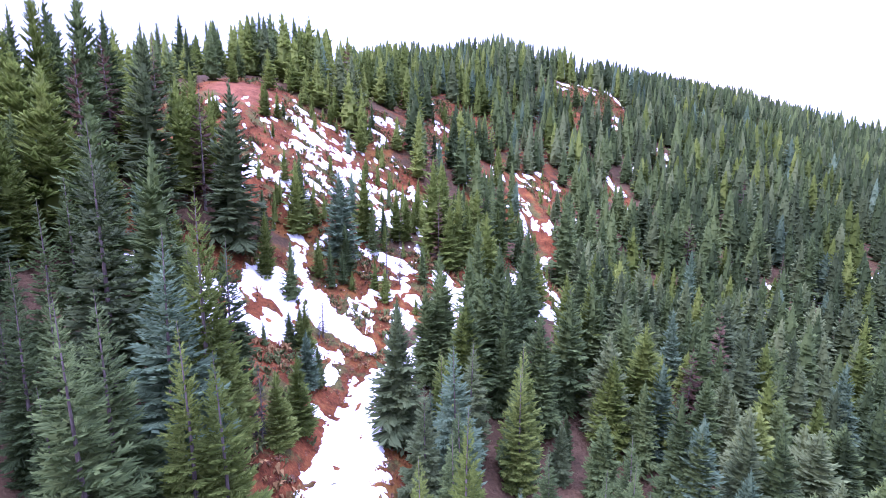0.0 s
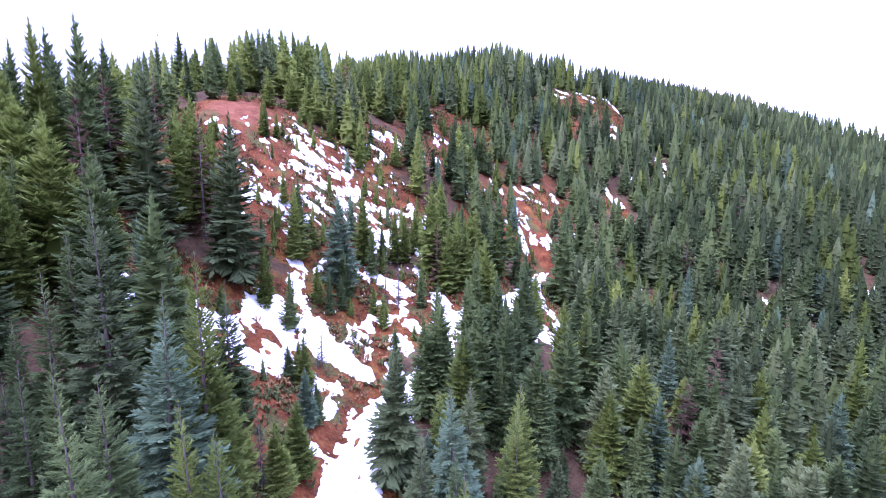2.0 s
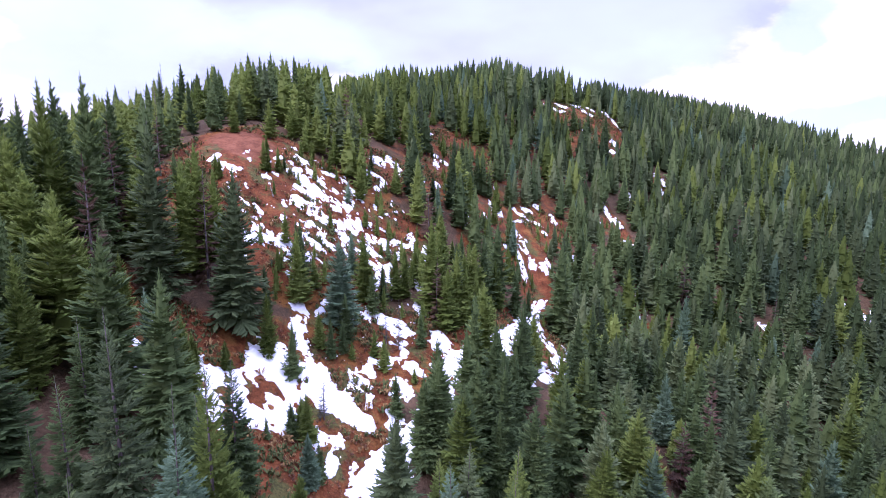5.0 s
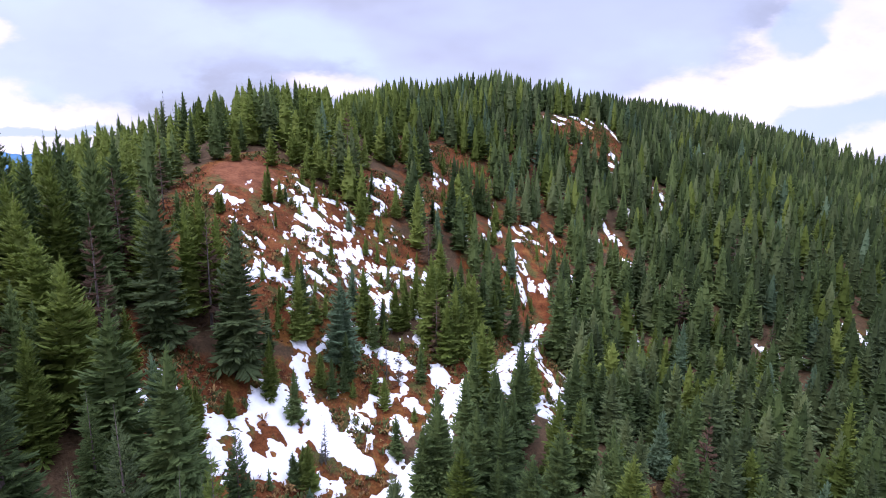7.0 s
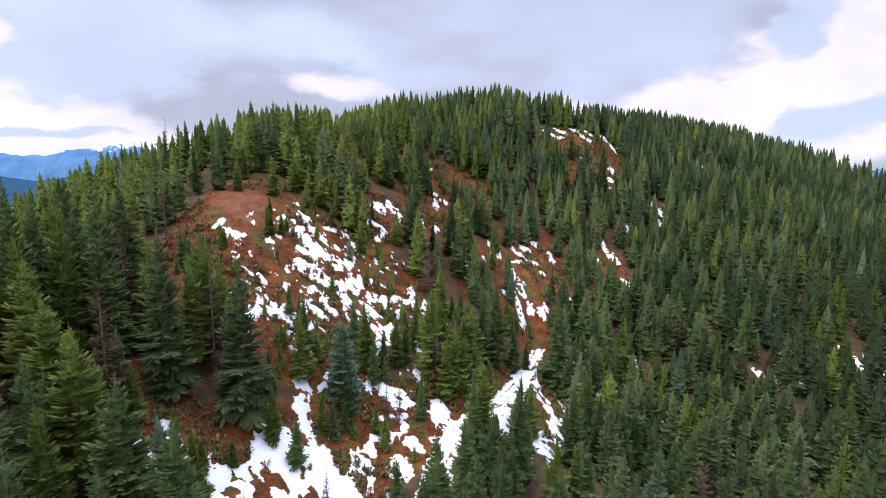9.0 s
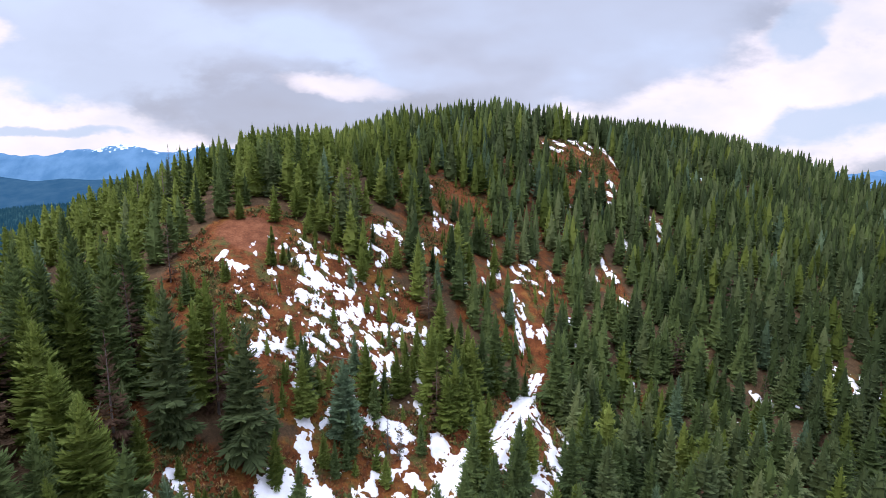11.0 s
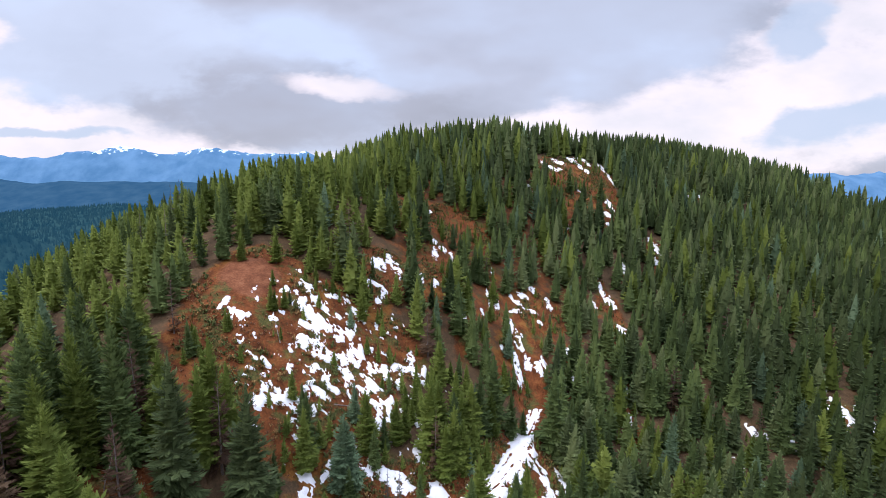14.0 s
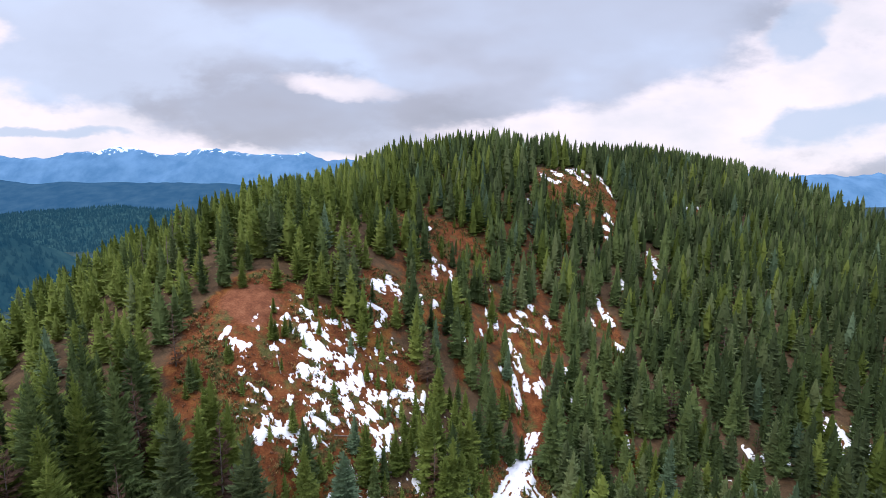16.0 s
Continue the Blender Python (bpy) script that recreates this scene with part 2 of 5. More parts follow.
def value_noise(x, y, size, seed=0):
    """Smooth noise from 0 to 1 with a grain of that many metres."""
    x, y = np.asarray(x, float) / size, np.asarray(y, float) / size
    ix, iy = np.floor(x), np.floor(y)
    fx, fy = x - ix, y - iy
    fx, fy = fx * fx * (3 - 2 * fx), fy * fy * (3 - 2 * fy)
    a, b = lattice(ix, iy, seed), lattice(ix + 1, iy, seed)
    c, d = lattice(ix, iy + 1, seed), lattice(ix + 1, iy + 1, seed)
    return (a * (1 - fx) + b * fx) * (1 - fy) + (c * (1 - fx) + d * fx) * fy


def fractal(x, y, size, seed=0, octaves=4, gain=0.5):
    total, amp, norm = 0.0, 1.0, 0.0
    for o in range(octaves):
        total = total + amp * value_noise(x, y, size / 2 ** o, seed + o)
        norm += amp
        amp *= gain
    return total / norm


# broad swells of the hill on a 62 m net, and finer ones round the clearing on a 22 m net
SWELLS = [
    [-12, 0, 8, -11, -16, -22, -18, -19, -20],
    [-13, 8, 6, -17, 0, -17, -14, -16, -17],
    [-11, 10, 20, -11, -5, -13, -9, -11, -11],
    [3, 16, 23, 0, 2, 5, 1, -3, -3],
    [5, 9, 20, 19, 3, 3, 4, 4, 3],
    [0, 5, 22, 33, 28, 17, 7, 8, 9],
    [1, 6, 14, 16, 21, 26, 22, 12, 11],
    [3, 9, 18, 17, 17, 27, 29, 23, 22],
]
FOLDS = [
    [0.9, 3.1, 3.9, 2.4, 2.3, 1.4],
    [1.9, 0.6, -4.6, -0.8, 1.3, -0.1],
    [-2.3, 1.1, -4.8, 5.1, 4.7, 0.5],
    [-4.0, 5.1, -4.0, 1.7, 1.9, -0.6],
    [0.7, 2.1, -3.9, 1.9, -2.4, -2.7],
    [-1.0, 0.6, -0.8, 3.6, -0.3, 1.9],
]


def swells(x, y, heights, x0, y0, step, radius):
    total = np.zeros(np.shape(x))
    for j, row in enumerate(heights):
        for i, a in enumerate(row):
            total += a * np.exp(-((x - x0 - step * i) ** 2 + (y - y0 - step * j) ** 2) / radius ** 2)
    return total


ROAD = [(-7.5, 18.0), (-7.9, 32.4), (-8.8, 38.0), (-9.0, 44.7), (-8.2, 52.8), (-4.5, 60.0), (-0.8, 66.5), (0.2, 71.5), (3.4, 77.9), (7.7, 83.0), (11.6, 88.0), (15.8, 96.0), (19.3, 103.8), (22.3, 110.8), (26.5, 120.0), (29.5, 128.0), (29.0, 142.0), (25.5, 156.0)]


def road_offset(x, y):
    """Distance from the road's middle line, and how far along it."""
    best, along, start = np.full(np.shape(x), 1e9), np.zeros(np.shape(x)), 0.0
    for (ax, ay), (bx, by) in zip(ROAD, ROAD[1:]):
        lx, ly = bx - ax, by - ay
        length = math.hypot(lx, ly)
        t = np.clip(((x - ax) * lx + (y - ay) * ly) / length ** 2, 0, 1)
        side = np.sign((x - ax) * ly - (y - ay) * lx)
        d = np.hypot(x - ax - t * lx, y - ay - t * ly)
        near = d < np.abs(best)
        best = np.where(near, d * np.where(side == 0, 1, side), best)
        along = np.where(near, start + t * length, along)
        start += length
    return best, along


def broad_land(x, y):
    hill = 40 + swells(x, y, SWELLS, -165, -20, 62.0, 66.0) + swells(x, y, FOLDS, -62, 28, 22.0, 26.0)
    away = np.hypot(np.maximum(np.abs(x - 75) - 215, 0), np.maximum(np.abs(y - 205) - 215, 0))
    fade = np.clip(away / 380, 0, 1)
    fade = fade * fade * (3 - 2 * fade)
    valley = -150 + 45 * fractal(x, y, 700, 5, 4)
    return hill * (1 - fade) + valley * fade


ROAD_STATIONS = np.cumsum([0.0] + [math.hypot(b[0] - a[0], b[1] - a[1]) for a, b in zip(ROAD, ROAD[1:])])
ROAD_LEVELS = broad_land(np.array([p[0] for p in ROAD]), np.array([p[1] for p in ROAD]))


def land(x, y):
    """The height of the ground."""
    x, y = np.asarray(x, float), np.asarray(y, float)
    z = broad_land(x, y)
    off, along = road_offset(x, y)
    bench = np.clip(1.6 - np.abs(off) / 3.6, 0, 1)
    bench = bench * bench * (3 - 2 * bench)
    z = z * (1 - bench) + np.interp(along, ROAD_STATIONS, ROAD_LEVELS) * bench
    return z + (fractal(x, y, 9.0, 11, 3) - 0.5) * 1.3 * (1 - 0.8 * bench) + (value_noise(x, y, 1.7, 31) - 0.5) * 0.25


def steps(lo, hi, fine, reach):
    """Grid lines: even from lo to hi, then wider and wider out to reach."""
    core = list(np.arange(lo, hi + 0.01, fine))
    d, out = fine, []
    p = hi
    while p < reach:
        d *= 1.13
        p = min(p + d, reach)
        out.append(p)
    d, inn = fine, []
    p = lo
    while p > -reach:
        d *= 1.13
        p = max(p - d, -reach)
        inn.append(p)
    return np.array(inn[::-1] + core + out)


def mesh_from(name, verts, faces, materials, smooth=False, indices=None):
    """A mesh from arrays of corners and of faces with the same number of corners each."""
    me = bpy.data.meshes.new(name)
    verts, faces = np.asarray(verts, np.float32), np.asarray(faces, np.int32)
    k = faces.shape[1]
    me.vertices.add(len(verts))
    me.vertices.foreach_set("co", verts.ravel())
    me.loops.add(faces.size)
    me.loops.foreach_set("vertex_index", faces.ravel())
    me.polygons.add(len(faces))
    me.polygons.foreach_set("loop_start", np.arange(0, faces.size, k, dtype=np.int32))
    for m in materials:
        me.materials.append(m)
    if indices is not None:
        me.polygons.foreach_set("material_index", np.asarray(indices, np.int32))
    me.polygons.foreach_set("use_smooth", np.full(len(faces), smooth))
    me.update(calc_edges=True)
    return me


def sheet(xs, ys, z):
    """Corners and quads of a height sheet; z has a row for each y."""
    gx, gy = np.meshgrid(xs, ys)
    verts = np.stack([gx.ravel(), gy.ravel(), z.ravel()], 1)
    w, hgt = len(xs), len(ys)
    i = (np.arange(hgt - 1)[:, None] * w + np.arange(w - 1)[None]).ravel()
    return verts, np.stack([i, i + 1, i + w + 1, i + w], 1)



# ---- old snow ----
# ovals of lying snow: middle x, y and half-widths across and up the slope; and islands of bare ground in it
SNOW_LOWER = [
    (-36.5, 56.5, 0.5, 1.3), (-35.1, 55.9, 1.0, 0.9), (-33.5, 55.4, 0.9, 1.1), (-32.0, 52.9, 0.8, 2.0), (-36.4, 52.4, 1.1, 0.4), (-33.9, 50.1, 1.5, 1.3),
    (-30.6, 55.6, 0.7, 1.2), (-29.0, 54.3, 1.6, 1.7), (-27.3, 51.1, 1.8, 1.9), (-26.0, 48.9, 1.6, 1.5), (-26.9, 57.1, 1.4, 1.0), (-25.9, 62.5, 1.8, 1.8),
    (-22.9, 64.2, 4.1, 2.4), (-19.1, 66.2, 2.6, 2.5), (-15.7, 64.1, 2.1, 2.1), (-25.8, 55.2, 1.5, 0.9), (-21.0, 60.6, 2.3, 1.7), (-23.4, 53.2, 2.6, 1.6),
    (-20.7, 56.2, 1.7, 1.4), (-13.3, 69.2, 1.3, 2.7), (-10.9, 65.5, 0.8, 2.0), (-12.7, 60.9, 2.8, 1.5), (-15.9, 56.2, 2.0, 0.8), (-17.2, 61.3, 1.8, 1.5),
]
SNOW_FOOT = [
    (-24.3, 76.2, 1.4, 1.0), (-23.5, 73.1, 1.0, 1.8), (-22.1, 70.0, 1.1, 2.3), (-21.2, 78.0, 1.0, 1.0), (-20.4, 79.9, 0.8, 0.7), (-16.0, 79.7, 1.2, 0.9),
    (-12.4, 83.7, 1.7, 1.2), (-10.2, 82.8, 3.4, 1.6), (-7.4, 82.0, 1.9, 1.8), (-6.6, 77.5, 0.8, 1.8), (-4.4, 74.1, 2.0, 1.0), (-10.1, 73.5, 1.7, 0.8),
    (-6.4, 75.0, 2.2, 0.8), (-11.4, 70.9, 0.8, 2.6), (-6.6, 69.0, 1.7, 1.8), (-5.2, 68.1, 1.3, 0.7), (-6.8, 63.3, 1.4, 1.9), (-4.4, 91.0, 0.8, 2.3),
    (-20.4, 54.1, 1.6, 1.1),
]
SNOW_ROAD = [
    (0.1, 81.3, 1.8, 3.6), (1.6, 79.7, 1.3, 1.4), (1.1, 75.6, 2.0, 1.3), (3.7, 78.4, 1.0, 2.4), (7.6, 84.3, 2.0, 2.9), (6.2, 79.2, 1.5, 2.2),
    (12.0, 83.5, 2.7, 3.8), (19.6, 103.5, 2.4, 6.0), (16.2, 93.6, 2.7, 4.7), (24.5, 94.7, 1.3, 6.0), (24.1, 86.9, 1.6, 6.0), (27.1, 88.9, 1.1, 6.0),
    (30.1, 99.8, 1.8, 3.5), (19.2, 82.2, 2.0, 3.1), (15.5, 76.9, 1.3, 2.4), (20.3, 78.7, 1.3, 0.9), (20.3, 75.0, 1.2, 2.0), (7.7, 90.4, 1.7, 0.6),
    (-5.9, 102.1, 1.0, 0.8), (-5.4, 98.6, 0.5, 1.5), (-0.8, 68.2, 1.3, 2.9), (22.7, 101.7, 1.2, 3.6),
]
SNOW_TRACK = [
    (-10.3, 41.7, 2.3, 3.1), (-9.2, 36.5, 2.7, 3.6), (-7.9, 32.7, 2.8, 2.7), (-12.1, 44.8, 0.8, 0.9), (-10.5, 46.0, 0.7, 1.3), (-13.1, 44.3, 0.5, 0.7),
    (-8.4, 47.5, 1.1, 3.7), (-8.3, 53.8, 0.6, 2.8), (-13.6, 53.4, 0.8, 3.9), (-5.3, 35.6, 0.5, 0.4), (-8.0, 41.7, 1.4, 4.1),
    (-25.9, 62.5, 2.1, 1.5), (-23.6, 61.5, 3.5, 1.7), (-20.8, 62.2, 3.2, 2.5), (-18.0, 63.5, 2.6, 2.6), (-14.6, 62.5, 2.3, 2.4), (-11.3, 61.6, 1.8, 1.2), (-20.2, 56.6, 2.2, 2.0), (-16.2, 55.0, 1.0, 2.1), (-25.6, 58.8, 1.4, 1.8),
]
SNOW_SLOPE = [
    (-48.2, 100.2, 0.8, 1.5), (-48.5, 98.3, 0.6, 0.8), (-45.7, 97.6, 1.2, 1.4), (-44.0, 97.8, 1.2, 1.1), (-41.8, 92.4, 0.6, 0.8), (-39.6, 94.1, 0.5, 0.3),
    (-39.6, 90.5, 0.6, 0.4), (-36.6, 90.7, 1.8, 0.6), (-35.3, 90.3, 0.5, 0.6), (-38.3, 87.6, 0.9, 0.6), (-34.6, 86.1, 1.3, 0.9), (-34.6, 83.1, 1.1, 1.8),
    (-32.4, 86.1, 1.1, 1.0), (-31.1, 85.4, 1.6, 1.6), (-29.9, 87.4, 1.8, 0.8), (-38.3, 111.0, 0.6, 1.3), (-34.0, 116.5, 0.7, 1.7), (-34.0, 109.7, 1.0, 2.2),
    (-32.1, 108.1, 1.2, 2.9), (-31.5, 113.7, 1.4, 1.3), (-29.4, 113.7, 0.9, 1.3), (-30.0, 108.1, 1.9, 2.3),
]
SNOW_BRACKEN = [
    (-27.9, 108.3, 1.1, 1.0), (-31.9, 104.6, 1.1, 0.9), (-31.1, 99.9, 1.0, 2.0), (-29.7, 102.1, 0.8, 0.6), (-26.4, 101.3, 1.7, 1.8), (-24.9, 108.7, 1.1, 2.1),
    (-23.0, 111.5, 1.1, 1.9), (-21.6, 114.0, 0.9, 0.8), (-22.8, 103.0, 1.1, 1.8), (-21.1, 106.0, 1.4, 2.9), (-19.4, 109.0, 1.0, 1.6), (-18.0, 110.8, 1.0, 0.3),
    (-21.9, 99.7, 1.8, 1.4), (-20.6, 98.2, 0.6, 1.0), (-28.1, 95.6, 0.9, 1.1), (-28.9, 93.3, 0.7, 0.6), (-27.6, 90.7, 0.7, 2.1), (-26.1, 87.7, 0.7, 1.5),
    (-24.3, 88.6, 0.9, 0.3), (-27.6, 85.2, 1.1, 0.7), (-29.5, 83.5, 0.9, 0.9), (-24.6, 94.9, 1.2, 1.7),
]
SNOW_SCRUB = [
    (-25.0, 91.7, 1.4, 0.7), (-22.7, 94.6, 1.0, 0.7), (-16.5, 107.0, 1.7, 1.2), (-14.3, 107.9, 1.7, 1.3), (-16.3, 101.7, 1.8, 2.0), (-16.6, 98.5, 0.8, 1.2),
    (-11.3, 109.7, 0.9, 1.4), (-8.6, 111.4, 2.0, 0.8), (-7.5, 114.9, 1.0, 2.1), (-6.2, 110.7, 0.9, 1.6), (-9.9, 106.1, 0.8, 1.8), (-4.2, 112.7, 0.6, 1.4),
    (-13.5, 93.5, 0.7, 2.2), (-11.6, 99.0, 0.8, 2.2), (-5.7, 98.0, 0.5, 1.8), (-7.2, 101.3, 0.8, 0.6), (-4.5, 91.5, 1.0, 1.6), (-27.1, 80.8, 1.1, 0.4),
    (-25.8, 118.1, 0.7, 0.9), (-22.8, 118.8, 0.9, 1.1), (-25.9, 113.8, 0.6, 0.4), (-33.1, 96.6, 0.7, 0.3),
]
SNOW_UPPER = [
    (-19.2, 142.6, 2.1, 2.7), (-15.4, 145.5, 2.5, 2.1), (-12.9, 142.9, 0.9, 2.0), (-21.0, 132.8, 1.0, 2.0), (-18.7, 132.8, 1.7, 0.8), (-17.9, 128.0, 1.0, 1.4),
    (-16.4, 131.4, 0.8, 1.6), (-2.6, 174.4, 1.1, 1.7), (-1.9, 166.0, 1.2, 3.2), (0.8, 171.4, 1.1, 1.9), (4.2, 168.7, 0.6, 3.2), (-5.9, 146.5, 0.6, 2.3),
    (-1.7, 146.9, 0.7, 2.9), (7.2, 138.2, 0.9, 2.4), (6.5, 134.1, 0.5, 1.9), (17.0, 156.3, 0.6, 4.8), (19.8, 156.6, 0.8, 4.3), (14.0, 146.7, 0.7, 2.0),
    (20.0, 174.0, 0.4, 2.3), (-4.6, 195.4, 1.0, 1.6), (-17.1, 149.1, 1.3, 2.0),
]
SNOW_GULLY = [
    (26.0, 164.7, 0.8, 1.2), (31.0, 167.9, 2.1, 1.4), (35.6, 173.3, 0.9, 2.1), (28.5, 162.9, 1.7, 1.2), (26.5, 158.1, 2.0, 1.6), (33.0, 161.4, 2.1, 0.8),
    (35.3, 157.1, 1.0, 0.8), (23.9, 149.8, 0.8, 2.9), (25.9, 146.3, 1.3, 3.2), (26.0, 142.1, 1.5, 1.8), (23.3, 135.4, 1.4, 3.4), (24.1, 132.4, 1.4, 3.8),
    (19.5, 137.7, 0.7, 1.4), (31.0, 135.7, 1.4, 2.0), (33.2, 139.3, 0.9, 2.2), (41.0, 168.6, 1.3, 2.8), (43.2, 148.1, 0.8, 1.4), (42.1, 137.4, 0.7, 3.0),
    (67.4, 187.0, 0.9, 5.1), (61.1, 175.7, 0.7, 2.5), (68.8, 177.9, 1.4, 2.1),
]
ISLANDS = [
    (-23.4, 59.1, 1.5, 0.7), (-24.0, 55.2, 1.3, 0.4), (-15.4, 67.0, 0.7, 2.2), (-18.4, 58.3, 0.8, 0.7), (-12.1, 64.9, 0.7, 1.5), (-15.1, 59.0, 1.0, 0.6),
    (-28.3, 59.7, 1.3, 1.2),
]
SNOW_SUMMIT = [
    (56.1, 284.1, 1.4, 3.6), (52.6, 283.7, 1.0, 2.7), (70.9, 283.2, 3.4, 3.0), (60.8, 273.4, 1.7, 3.2), (65.5, 270.2, 2.6, 2.1), (69.8, 271.6, 1.3, 1.5),
    (82.6, 294.5, 2.1, 4.6), (90.8, 304.2, 3.0, 5.0), (92.7, 294.3, 1.1, 3.6), (85.3, 285.0, 1.4, 3.3), (88.5, 280.2, 1.4, 3.3), (101.3, 294.0, 1.4, 5.1),
    (108.2, 309.1, 1.1, 5.0), (102.2, 278.4, 0.7, 6.1), (129.1, 309.6, 1.1, 5.4), (46.2, 242.8, 1.2, 2.5), (76.5, 255.2, 0.9, 0.9), (92.4, 250.1, 1.5, 4.3),
    (88.2, 241.9, 1.8, 1.8), (86.6, 235.2, 0.9, 1.3), (62.1, 223.7, 1.1, 2.1), (165.0, 290.4, 1.8, 5.7), (154.3, 286.6, 1.1, 3.2),
]
SNOW_EAST = [
    (107.3, 224.2, 1.7, 7.0), (102.3, 212.1, 1.3, 5.7), (83.2, 202.9, 1.5, 5.0), (66.7, 183.0, 1.2, 5.1), (69.3, 179.6, 1.1, 2.8), (67.3, 164.2, 1.7, 1.9),
    (92.2, 166.7, 1.3, 1.9), (60.0, 134.9, 0.5, 4.2), (57.1, 127.0, 0.5, 3.4), (54.1, 119.5, 0.5, 3.6), (123.9, 137.3, 1.8, 4.9), (119.7, 132.5, 1.4, 2.4),
    (129.3, 134.8, 1.4, 5.0), (135.2, 132.4, 1.4, 4.4), (132.4, 127.8, 1.7, 2.2), (98.5, 124.2, 1.3, 1.9), (151.8, 147.7, 1.2, 3.4), (93.8, 127.5, 1.0, 1.4),
    (103.1, 123.6, 0.8, 2.0), (84.5, 116.6, 1.3, 1.6), (77.2, 127.3, 0.9, 1.7), (27.5, 138.0, 1.3, 2.7),
]


SNOW_ALL = SNOW_LOWER + SNOW_FOOT + SNOW_ROAD + SNOW_TRACK + SNOW_SLOPE + SNOW_BRACKEN + SNOW_SCRUB + SNOW_UPPER + SNOW_GULLY + SNOW_SUMMIT + SNOW_EAST


def snow_cover(x, y):
    """Above 0 where snow lies; ragged by noise."""
    px, py = x, y
    x = px + (fractal(px, py, 1.9, 141, 3) - 0.5) * 1.5
    y = py + (fractal(px, py, 1.9, 151, 3) - 0.5) * 1.9
    cover = np.full(np.shape(x), -1.2)
    for k, (cx, cy, rx, ry) in enumerate(SNOW_ALL):
        grow = 1.1 if k < len(SNOW_LOWER) else 1.3 if cy > 200 else 1.65 if cx > 70 else 1.12
        rx, ry = max(rx, 0.35) * grow, max(ry, 0.5) * grow
        d = ((x - cx) / rx) ** 2 + ((y - cy) / ry) ** 2
        cover = np.maximum(cover, 0.75 * (1 - d))
    cover = np.minimum(cover, 0.6)
    for cx, cy, rx, ry in ISLANDS:
        d = ((x - cx) / rx) ** 2 + ((y - cy) / ry) ** 2
        cover = cover - 1.3 * np.clip(1.35 - d, 0, 1)
    # crumbs of snow strewn round the banks of the slope
    near = np.exp(-((px + 20) / 24) ** 2 - ((py - 100) / 26) ** 2)
    cover = np.maximum(cover, (fractal(px, py, 1.7, 43, 3) - 0.5) * 4.2 - 1.15 + 0.35 * near - 2.0 * (1 - np.clip(near * 2.5, 0, 1)))
    off, along = road_offset(px, py)
    wide = np.where(py < 62, 3.0, np.where(py < 112, 2.3, 1.5))
    on_road = np.where((py > 30) & (py < 122), 0.7 * (1 - (off / wide) ** 2), -1.2)
    cover = np.maximum(cover, on_road)
    # holes where stones and brush come through
    pits = np.clip((fractal(px, py, 1.1, 57, 2) - 0.63) * 6.0, 0, 1)
    calm = np.where(on_road > 0.1, 0.45, np.where((px < -10) & (py < 66), 0.7, 1.0))
    cover = cover + ((fractal(px, py, 1.5, 41, 4, 0.8) - 0.5) * 2.7 - 0.9 * pits) * calm
    rut = np.exp(-((np.abs(off) - 0.85) / 0.30) ** 2) * np.clip(fractal(px, py, 4.0, 53, 3) * 2.6 - 0.75, 0, 1.2)
    return cover - np.where(py > 40, rut * 0.75, rut * 0.4)


def snow_sheet(name, x0, x1, y0, y1, cell, label):
    xs, ys = np.arange(x0, x1, cell), np.arange(y0, y1, cell)
    gx, gy = np.meshgrid(xs, ys)
    cover = snow_cover(gx, gy)
    z = land(gx, gy) + np.where(cover > 0, 0.10 + np.minimum(cover, 0.8) * 0.35, np.maximum(cover * 2.0, -0.5) + 0.10)
    verts, quads = sheet(xs, ys, z)
    keep = (cover.ravel()[quads] > -0.05).any(1)
    quads = quads[keep]
    used, flat = np.unique(quads, return_inverse=True)
    me = mesh_from(name, verts[used], flat.reshape(quads.shape), [SNOW], True)
    return tagged(new(name, me), label, "snow", kind="stuff")


snow_sheet("snow", -58.0, 62.0, 28.0, 175.0, 0.24, "patchy old snow melting on the slope and the forest road")
snow_sheet("snow", 62.2, 175.0, 100.0, 310.0, 0.8, "scraps of old snow lying between the trees")
snow_sheet("snow", -12.0, 62.0, 175.3, 310.0, 0.8, "thin scraps of old snow on the upper hillside")

# ---- conifers ----
rng = np.random.default_rng(7)


